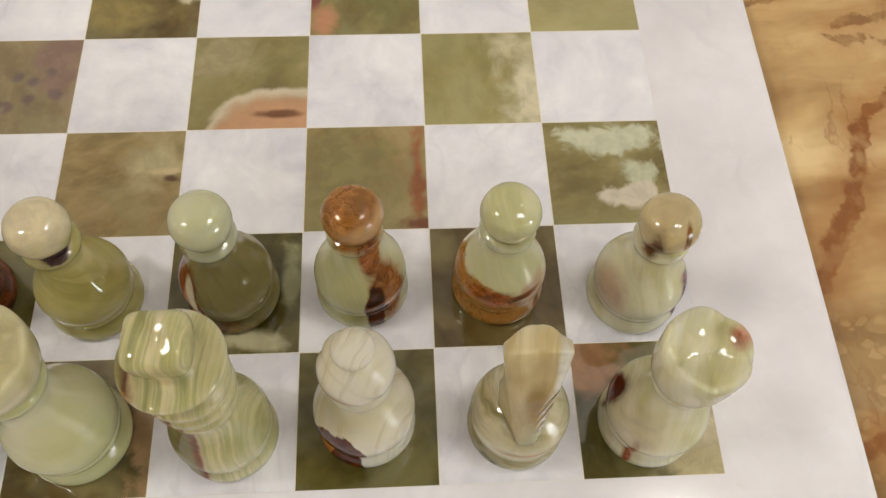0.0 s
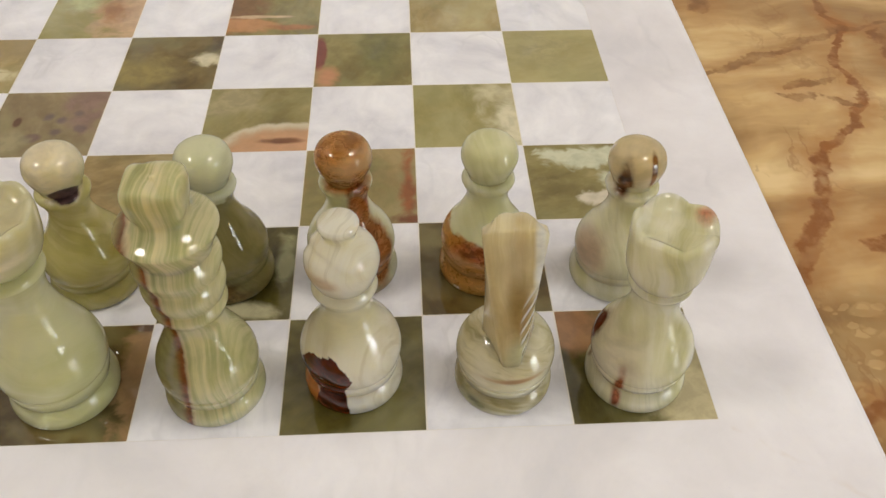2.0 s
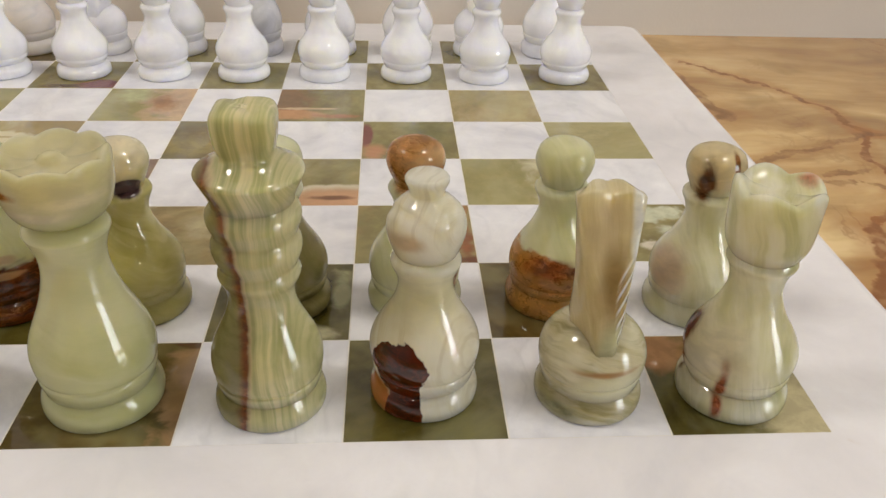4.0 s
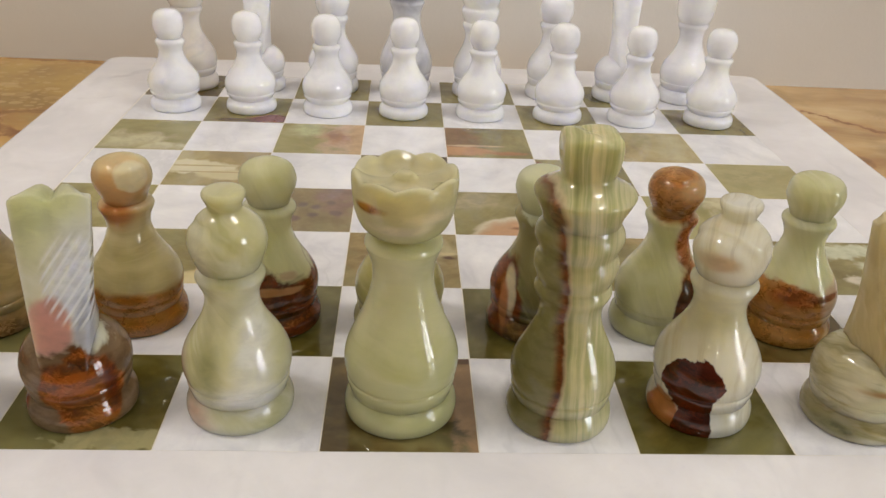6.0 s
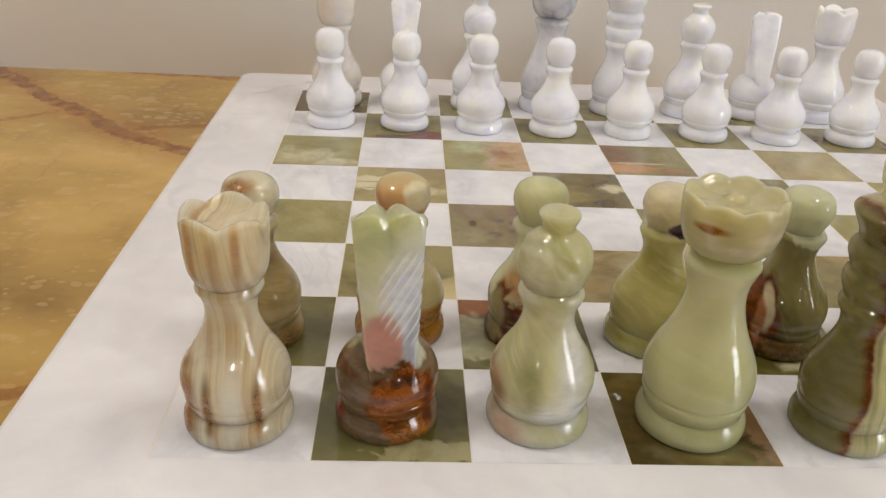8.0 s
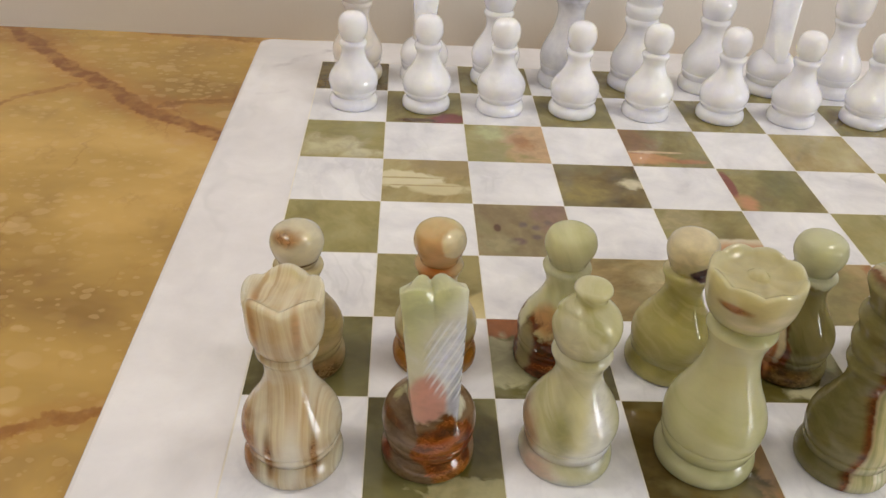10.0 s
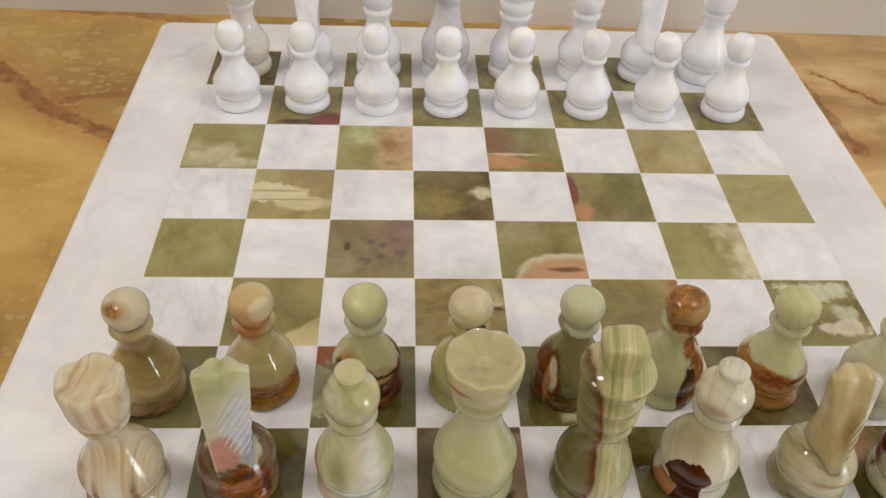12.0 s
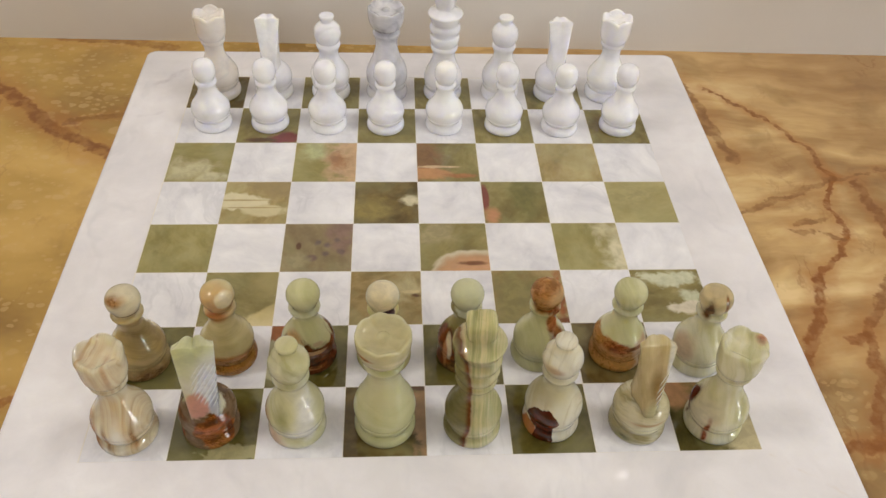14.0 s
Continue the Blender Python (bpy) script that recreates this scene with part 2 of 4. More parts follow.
def plain(name, colour, rough=0.4, metal=0.0):
    k = Nodes(name)
    k.bsdf.inputs["Metallic"].default_value = metal
    obj = k.n.new("ShaderNodeTexCoord").outputs["Object"]
    return k.finish(k.mix(k.noise(obj, 40.0), colour, tuple(c * 0.9 for c in colour[:3]) + (1,)), rough)


GROUT = plain("pale_grout", lin(222, 216, 204), 0.5)
FRAME_PAINT = plain("white_frame_paint", lin(235, 234, 230), 0.35)
STEEL = plain("brushed_steel", lin(190, 190, 192), 0.3, 1.0)


def table_stone():
    """Golden onyx slab: orbicular pale spots on one side, flowing layers and brown veins on the other."""
    k = Nodes("golden_onyx_slab")
    obj = k.n.new("ShaderNodeTexCoord").outputs["Object"]
    flat = k.vmath("MULTIPLY", obj, (1, 1, 0))
    bent = k.warp(flat, 6.0, 0.07, 4.0)
    flow = k.noise(k.coords(rot=(0, 0, 38), scale=(0.2, 1, 1), vec=bent), 24.0, 5.0, 0.55)
    gold = k.ramp(flow, [(0.32, lin(130, 96, 58)), (0.44, lin(166, 130, 82)), (0.54, lin(197, 163, 108)), (0.66, lin(220, 192, 140))])
    left = k.ramp(k.noise(k.coords(scale=(0.5, 1, 1), vec=bent), 10.0, 5.0), [(0.34, lin(142, 110, 54)), (0.48, lin(174, 140, 72)), (0.6, lin(194, 158, 88)), (0.7, lin(208, 174, 108))])
    side = k.step(k.math("ADD", k.vmath("DOT_PRODUCT", obj, (1, 0, 0)), k.math("MULTIPLY", k.math("SUBTRACT", k.noise(obj, 5.0, 3.0), 0.5), 0.2)), -0.04, 0.08)
    colour = k.mix(side, left, gold)
    # the near right-hand part turns olive brown and spotted
    toward = k.step(k.math("ADD", k.vmath("DOT_PRODUCT", obj, (0.35, -1, 0)), k.math("MULTIPLY", k.math("SUBTRACT", k.noise(obj, 14.0, 3.0), 0.5), 0.14)), 0.155, 0.20)
    colour = k.mix(k.math("MULTIPLY", k.math("MULTIPLY", toward, side), 0.85), colour, k.ramp(k.noise(bent, 30.0, 4.0), [(0.35, lin(122, 92, 50)), (0.65, lin(160, 128, 80))]))
    far = k.step(k.math("ADD", k.vmath("DOT_PRODUCT", obj, (1, 0.9, 0)), k.math("MULTIPLY", k.math("SUBTRACT", k.noise(bent, 9.0, 3.0), 0.5), 0.2)), 0.34, 0.5)
    colour = k.mix(k.math("MULTIPLY", far, 0.45), colour, lin(172, 134, 84))
    # dim drifts
    colour = k.mix(k.math("MULTIPLY", k.step(k.noise(bent, 17.0, 4.0), 0.52, 0.68), 0.45), colour, lin(128, 98, 56))
    spotted = k.math("MAXIMUM", k.math("SUBTRACT", 1.0, side), toward)
    for scale, much in ((72.0, 0.42), (120.0, 0.42), (200.0, 0.35)):
        cell = k.make("ShaderNodeTexVoronoi", Vector=k.coords(scale=(0.8, 1.15, 1), vec=k.warp(flat, 90.0, 0.006)), Scale=scale)
        size = k.math("MULTIPLY", k.vmath("DOT_PRODUCT", cell.outputs["Color"], (1, 0, 0)), 0.42)
        blob = k.step(k.math("ADD", cell.outputs["Distance"], size), 0.46, 0.36)
        where = k.step(k.noise(k.vmath("ADD", flat, (scale, 0, 0)), 12.0, 3.0), 0.36, 0.56)
        colour = k.mix(k.math("MULTIPLY", k.math("MULTIPLY", blob, where), k.math("MULTIPLY", spotted, much)), colour, lin(200, 166, 110))
    # the large brown veins
    at = k.warp(k.warp(flat, 60.0, 0.014, 4.0), 240.0, 0.004, 3.0)
    wide = k.math("ADD", k.math("MULTIPLY", k.noise(flat, 55.0, 3.0), 2.2), 0.3)
    for points, width, strength, tint in VEINS:
        gap = k.math("DIVIDE", line_distance(k, at, points), wide)
        body = k.math("MULTIPLY", k.step(gap, width * 1.05, width * 0.6), k.math("ADD", k.math("MULTIPLY", k.step(k.noise(flat, 120.0, 4.0), 0.35, 0.6), 0.5), 0.5))
        colour = k.mix(k.math("MULTIPLY", body, strength), colour, tint)
        halo = k.step(gap, width * 4.0, width)
        colour = k.mix(k.math("MULTIPLY", halo, 0.4 * strength), colour, lin(158, 100, 40))
    # hair veins
    vein = k.math("ABSOLUTE", k.math("SUBTRACT", k.noise(k.coords(rot=(0, 0, -40), scale=(1, 0.4, 1), vec=k.warp(flat, 22.0, 0.04, 5.0)), 17.0, 5.0, 0.6), 0.5))
    fade = k.step(k.noise(flat, 13.0, 3.0), 0.48, 0.64)
    colour = k.mix(k.math("MULTIPLY", k.math("MULTIPLY", k.step(vein, 0.016, 0.001), fade), 0.3), colour, lin(120, 70, 34))
    k.bump(k.noise(obj, 260.0, 3.0), 0.04)
    return k.finish(colour, 0.16, 0.0)


UMBER, SIENNA, CHOC = lin(98, 54, 20), lin(108, 56, 17), lin(88, 54, 26)
VEINS = [
    ([(0.209, 0.175), (0.214, 0.144), (0.217, 0.109), (0.223, 0.081)], 0.004, 0.7, CHOC),
    ([(0.225, 0.170), (0.26, 0.131), (0.28, 0.095), (0.285, 0.06)], 0.0018, 0.9, UMBER),
    ([(0.285, 0.06), (0.271, 0.031), (0.276, 0.011), (0.263, -0.014), (0.241, -0.033)], 0.0022, 0.95, SIENNA),
    ([(0.241, -0.033), (0.234, -0.056), (0.219, -0.081), (0.211, -0.099)], 0.0032, 0.95, SIENNA),
    ([(0.206, 0.022), (0.245, 0.039), (0.284, 0.059), (0.34, 0.072), (0.42, 0.078)], 0.002, 0.6, CHOC),
    ([(0.242, 0.013), (0.264, 0.016)], 0.0022, 0.7, CHOC),
    ([(0.238, 0.007), (0.252, 0.006), (0.269, -0.001)], 0.002, 0.7, CHOC),
    ([(0.301, 0.056), (0.3, 0.039), (0.303, 0.012), (0.298, -0.02), (0.268, -0.056), (0.254, -0.078)], 0.0028, 0.8, UMBER),
    ([(0.242, -0.084), (0.254, -0.078), (0.248, -0.102), (0.238, -0.127), (0.229, -0.151)], 0.003, 0.85, SIENNA),
    ([(0.207, -0.153), (0.229, -0.151), (0.26, -0.158)], 0.0025, 0.85, SIENNA),
    ([(-0.42, 0.29), (-0.316, 0.175), (-0.283, 0.146), (-0.252, 0.114), (-0.231, 0.1), (-0.205, 0.084)], 0.0045, 1.0, lin(96, 54, 22)),
    ([(-0.245, 0.122), (-0.227, 0.127), (-0.206, 0.134)], 0.0028, 0.6, UMBER),
    ([(-0.345, 0.10), (-0.323, 0.129), (-0.30, 0.147)], 0.0025, 0.5, UMBER),
    ([(-0.25, -0.133), (-0.232, -0.124), (-0.223, -0.118), (-0.206, -0.114)], 0.0022, 0.7, SIENNA),
    ([(-0.28, 0.236), (-0.217, 0.228), (-0.19, 0.222)], 0.004, 0.6, UMBER),
]
TABLE_STONE = table_stone()


# ---- mesh helpers ----
def part(name, bm, material, parent=None, label=""):
    mesh = bpy.data.meshes.new(name)
    bm.to_mesh(mesh)
    bm.free()
    mesh.materials.append(material)
    ob = new(name, mesh)
    if parent:
        ob.parent = parent
    return tagged(ob, label)


def box_bm(x0, x1, y0, y1, z0, z1, bevel=0.0, segments=2):
    bm = bmesh.new()
    bmesh.ops.create_cube(bm, size=1.0, matrix=Matrix.LocRotScale(((x0 + x1) / 2, (y0 + y1) / 2, (z0 + z1) / 2), None, (x1 - x0, y1 - y0, z1 - z0)))
    if bevel:
        bmesh.ops.bevel(bm, geom=bm.edges[:], offset=bevel, segments=segments, affect="EDGES", profile=0.5)
    return bm


def smooth(bm):
    for f in bm.faces:
        f.smooth = True
    return bm


def curve_points(profile, per=5):
    """A Catmull-Rom line through the profile's points (r, z in millimetres), in metres."""
    p = [Vector(q) for q in profile]
    p = [2 * p[0] - p[1]] + p + [2 * p[-1] - p[-2]]
    out = []
    for a, b, c, d in zip(p, p[1:], p[2:], p[3:]):
        for i in range(per):
            u = i / per
            out.append(0.5 * ((2 * b) + (c - a) * u + (2 * a - 5 * b + 4 * c - d) * u * u + (3 * b - a - 3 * c + d) * u ** 3))
    out.append(p[-2])
    return [(max(q[0], 0.0) / 1000, q[1] / 1000) for q in out]


def turned(profile, sides=64, shape=None, per=5, cap=False):
    """A lathe-turned solid. shape(angle, r, z) may move a point to a new (r, z)."""
    bm = bmesh.new()
    rings = []
    for r, z in curve_points(profile, per):
        if r < 1e-5:
            rings.append([bm.verts.new((0, 0, z))])
            continue
        ring = []
        for i in range(sides):
            a = 2 * math.pi * i / sides
            rr, zz = shape(a, r, z) if shape else (r, z)
            ring.append(bm.verts.new((rr * math.cos(a), rr * math.sin(a), zz)))
        rings.append(ring)
    for lo, hi in zip(rings, rings[1:]):
        for i in range(sides):
            j = (i + 1) % sides
            if len(lo) > 1 and len(hi) > 1:
                bm.faces.new((lo[i], lo[j], hi[j], hi[i]))
            elif len(lo) > 1:
                bm.faces.new((lo[i], lo[j], hi[0]))
            elif len(hi) > 1:
                bm.faces.new((lo[0], hi[j], hi[i]))
    bmesh.ops.recalc_face_normals(bm, faces=bm.faces[:])
    smooth(bm)
    if cap:
        foot = bm.faces.new([bm.verts.new(v.co) for v in rings[0][::-1]])
        foot.normal_update()
    return bm


# ---- the setting ----
def wall_y(x):
    return 0.2288 - 0.0229 * x


def structure(name, bm, material, label, category):
    return tagged(part(name, bm, material), label, category, kind="structure")


structure("counter_top", box_bm(-1.3, 1.3, -0.46, 0.30, -0.03, COUNTER, 0.002), TABLE_STONE, "polished golden-brown onyx counter top with dark veins", "counter")
structure("counter_base", box_bm(-1.28, 1.28, -0.43, 0.29, -0.8, -0.0305), DARKENED_PAINT, "plain painted counter base under the slab", "counter")
back = structure("wall_back", box_bm(-2.6, 3.6, 0.0, 0.12, -0.8, 1.7), WALL_PAINT, "off-white painted wall behind the counter", "wall")
back.matrix_world = pose(0, wall_y(0), 0, 0, 0, math.degrees(math.atan(-0.0229)))
# unseen room shell, added dark to hold down bounce and reflections from the front
structure("wall_left", box_bm(-1.82, -1.7, -3.2, 0.2, -0.8, 1.7), DIMMED_PAINT, "greige painted side wall", "wall")
structure("wall_front", box_bm(-2.32, 3.4, -3.32, -3.2, -0.8, 1.7), DARKENED_PAINT, "plain taupe painted wall", "wall")
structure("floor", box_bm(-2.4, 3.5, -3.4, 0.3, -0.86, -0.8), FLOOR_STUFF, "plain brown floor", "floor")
structure("ceiling", box_bm(-2.4, 3.5, -3.4, 0.4, 1.7, 1.78), DIMMED_PAINT, "plain greige ceiling", "ceiling")

# the window wall: an opening with mullions, daylight from outside
WX, WY0, WY1, WZ0, WZ1 = 3.2, -2.6, -1.4, 0.1, 1.6
bm = bmesh.new()
for y0, y1, z0, z1 in ((-3.2, WY0, -0.8, 1.7), (WY1, 0.2, -0.8, 1.7), (WY0, WY1, -0.8, WZ0), (WY0, WY1, WZ1, 1.7)):
    bmesh.ops.create_cube(bm, size=1.0, matrix=Matrix.LocRotScale((WX + 0.06, (y0 + y1) / 2, (z0 + z1) / 2), None, (0.12, y1 - y0, z1 - z0)))
structure("wall_right", bm, DIMMED_PAINT, "greige painted wall with a window opening", "wall")
window = tagged(new("window_1"), "white-framed daylight window with four panes", "window", kind="structure")
for y0, y1, z0, z1 in ((WY0, WY1, WZ0, WZ0 + 0.05), (WY0, WY1, WZ1 - 0.05, WZ1), (WY0, WY0 + 0.05, WZ0 + 0.05, WZ1 - 0.05), (WY1 - 0.05, WY1, WZ0 + 0.05, WZ1 - 0.05),
                       ((WY0 + WY1) / 2 - 0.025, (WY0 + WY1) / 2 + 0.025, WZ0 + 0.05, WZ1 - 0.05)):
    part("window_frame", box_bm(WX + 0.01, WX + 0.07, y0, y1, z0, z1, 0.004), FRAME_PAINT, window)
mid = (WZ0 + WZ1) / 2
for y0, y1 in ((WY0 + 0.05, (WY0 + WY1) / 2 - 0.025), ((WY0 + WY1) / 2 + 0.025, WY1 - 0.05)):
    part("glazing_bar", box_bm(WX + 0.015, WX + 0.065, y0, y1, mid - 0.02, mid + 0.02, 0.003), FRAME_PAINT, window)
area_lamp("window_daylight", look((WX + 0.1, (WY0 + WY1) / 2, mid), (0, (WY0 + WY1) / 2, mid)), WINDOW_W, (0.93, 0.97, 1.0), WY1 - WY0, WZ1 - WZ0)

# ceiling lights: two wide round panels added as fill by the wall, small spots further back in the room
def rim_bm(inner, outer, drop):
    bm = bmesh.new()
    for n in range(48):
        a, b = 2 * math.pi * n / 48, 2 * math.pi * (n + 1) / 48
        corner = [bm.verts.new((r * math.cos(q), r * math.sin(q), z)) for r, z in ((inner, 0.0), (outer, 0.0), (outer, -drop / 2), (inner, -drop)) for q in (a, b)]
        for i, j in ((0, 2), (2, 4), (4, 6), (6, 0)):
            bm.faces.new((corner[i], corner[i + 1], corner[j + 1], corner[j]))
    bmesh.ops.remove_doubles(bm, verts=bm.verts[:], dist=1e-6)
    bmesh.ops.recalc_face_normals(bm, faces=bm.faces[:])
    return bm


def ceiling_lights(name, places, wide, label, group, powers):
    first = tagged(part(name, rim_bm(wide / 2 + 0.012, wide / 2 + 0.03, 0.008), STEEL), label, "light", group)
    first.matrix_world = pose(*places[0], 1.7)
    for x, y in places[1:]:
        copy_thing(first, pose(x, y, 1.7))
    for (x, y), power in zip(places, powers):
        area_lamp(name + "_glow", look((x, y, 1.69), (x, y + 1e-4, 0)), power, (1.0, 0.955, 0.89), wide, shape="DISK")


# unseen panels, added to soften shadows and lift the wall, more so at left
ceiling_lights("ceiling_panel", [(-1.0, -0.1), (0.65, -0.1)], 0.4, "wide round ceiling light with steel rim", "panels in the ceiling", [PANEL_W * 1.55, PANEL_W * 1.0])
ceiling_lights("ceiling_downlight", [(-1.1, -1.3), (-0.05, -1.5), (0.9, -1.3), (-1.2, -2.6), (0.1, -2.8), (1.3, -2.6)], 0.12, "small round recessed ceiling spotlight with steel rim", "spots in the ceiling", [SPOT_W] * 6)

# ---- the chess board ----
board = tagged(new("chess_board"), "square white marble chess board with inlaid green onyx squares", "chess board")
BX0, BX1, BY0, BY1 = -0.2015, 0.2030, -0.2005, 0.1965


def border_bm():
    """The white slab: outer outline with rounded corners and a worn top edge, and a recess for the squares."""
    bm = bmesh.new()
    outline, rad = [], 0.007
    for cx, cy, a0 in ((BX1, BY1, 0), (BX0, BY1, 90), (BX0, BY0, 180), (BX1, BY0, 270)):
        sx, sy = (1 if cx > 0 else -1), (1 if cy > 0 else -1)
        for i in range(7):
            a = radians(a0 + 15 * i)
            outline.append((cx - sx * rad + rad * math.cos(a), cy - sy * rad + rad * math.sin(a)))
    inner = []
    half = 4 * SQ + 0.0002
    for cx, cy in ((1, 1), (-1, 1), (-1, -1), (1, -1)):
        inner += [(cx * half, cy * half)] * 7
    def ring(scale_in, z):
        out = []
        for x, y in outline:
            dx, dy = (1 if x > 0 else -1), (1 if y > 0 else -1)
            out.append(bm.verts.new((x - dx * scale_in, y - dy * scale_in, z)))
        return out
    rings = [ring(0.0, COUNTER), ring(0.0, TOP - 0.003), ring(0.0003, TOP - 0.0018), ring(0.001, TOP - 0.0007), ring(0.0024, TOP - 0.0001), ring(0.0034, TOP)]
    rings.append([bm.verts.new((x, y, TOP)) for x, y in inner])
    rings.append([bm.verts.new((x, y, TOP - 0.006)) for x, y in inner])
    rings.append([bm.verts.new((0, 0, TOP - 0.006)) for _ in inner])
    n = len(outline)
    for lo, hi in zip(rings, rings[1:]):
        for i in range(n):
            bm.faces.new((lo[i], lo[(i + 1) % n], hi[(i + 1) % n], hi[i]))
    bm.faces.new(rings[0][::-1])
    bmesh.ops.remove_doubles(bm, verts=bm.verts[:], dist=1e-7)
    bmesh.ops.dissolve_degenerate(bm, edges=bm.edges[:], dist=1e-7)
    bmesh.ops.recalc_face_normals(bm, faces=bm.faces[:])
    return bm


part("border", border_bm(), BORDER_STONE, board, "white marble border with rounded edge")
part("grout_bed", box_bm(-4 * SQ - 0.001, 4 * SQ + 0.001, -4 * SQ - 0.001, 4 * SQ + 0.001, TOP - 0.0058, TOP - 0.00005), GROUT, board, "pale grout between the squares")

OLIVE = [(0.34, lin(112, 102, 60)), (0.46, lin(132, 122, 76)), (0.56, lin(144, 134, 88)), (0.68, lin(164, 154, 110))]
SAGE = [(0.34, lin(138, 130, 82)), (0.46, lin(154, 146, 95)), (0.56, lin(162, 154, 104)), (0.68, lin(178, 170, 124))]
BROWNISH = [(0.34, lin(116, 98, 60)), (0.46, lin(136, 116, 74)), (0.56, lin(152, 132, 90)), (0.68, lin(172, 152, 112))]
BEIGE = [(0.34, lin(150, 134, 92)), (0.46, lin(170, 152, 108)), (0.56, lin(184, 168, 124)), (0.68, lin(200, 188, 148))]
# darker tones: in the near rows the dark room's reflection is put into the colour
DIMMED_MOSS = [(0.34, lin(72, 66, 27)), (0.46, lin(88, 81, 36)), (0.56, lin(99, 92, 43)), (0.68, lin(117, 109, 58))]
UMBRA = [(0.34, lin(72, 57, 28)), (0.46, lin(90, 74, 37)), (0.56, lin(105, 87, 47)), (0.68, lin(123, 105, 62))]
DARK, MAROON = lin(88, 62, 40), lin(118, 56, 54)
# the hand-cut grid lines are slightly uneven (metres)
CUT_X = [x * SQ + d / 1000 for x, d in zip(range(-4, 5), (0.17, -0.29, -0.1, 0.22, -0.22, -0.04, -0.04, 0.12, 0.25))]
CUT_Y = [y * SQ + d / 1000 for y, d in zip(range(-4, 5), (-0.19, -0.02, 0.33, 0.22, 0.29, -0.37, 0.12, -0.08, -0.27))]
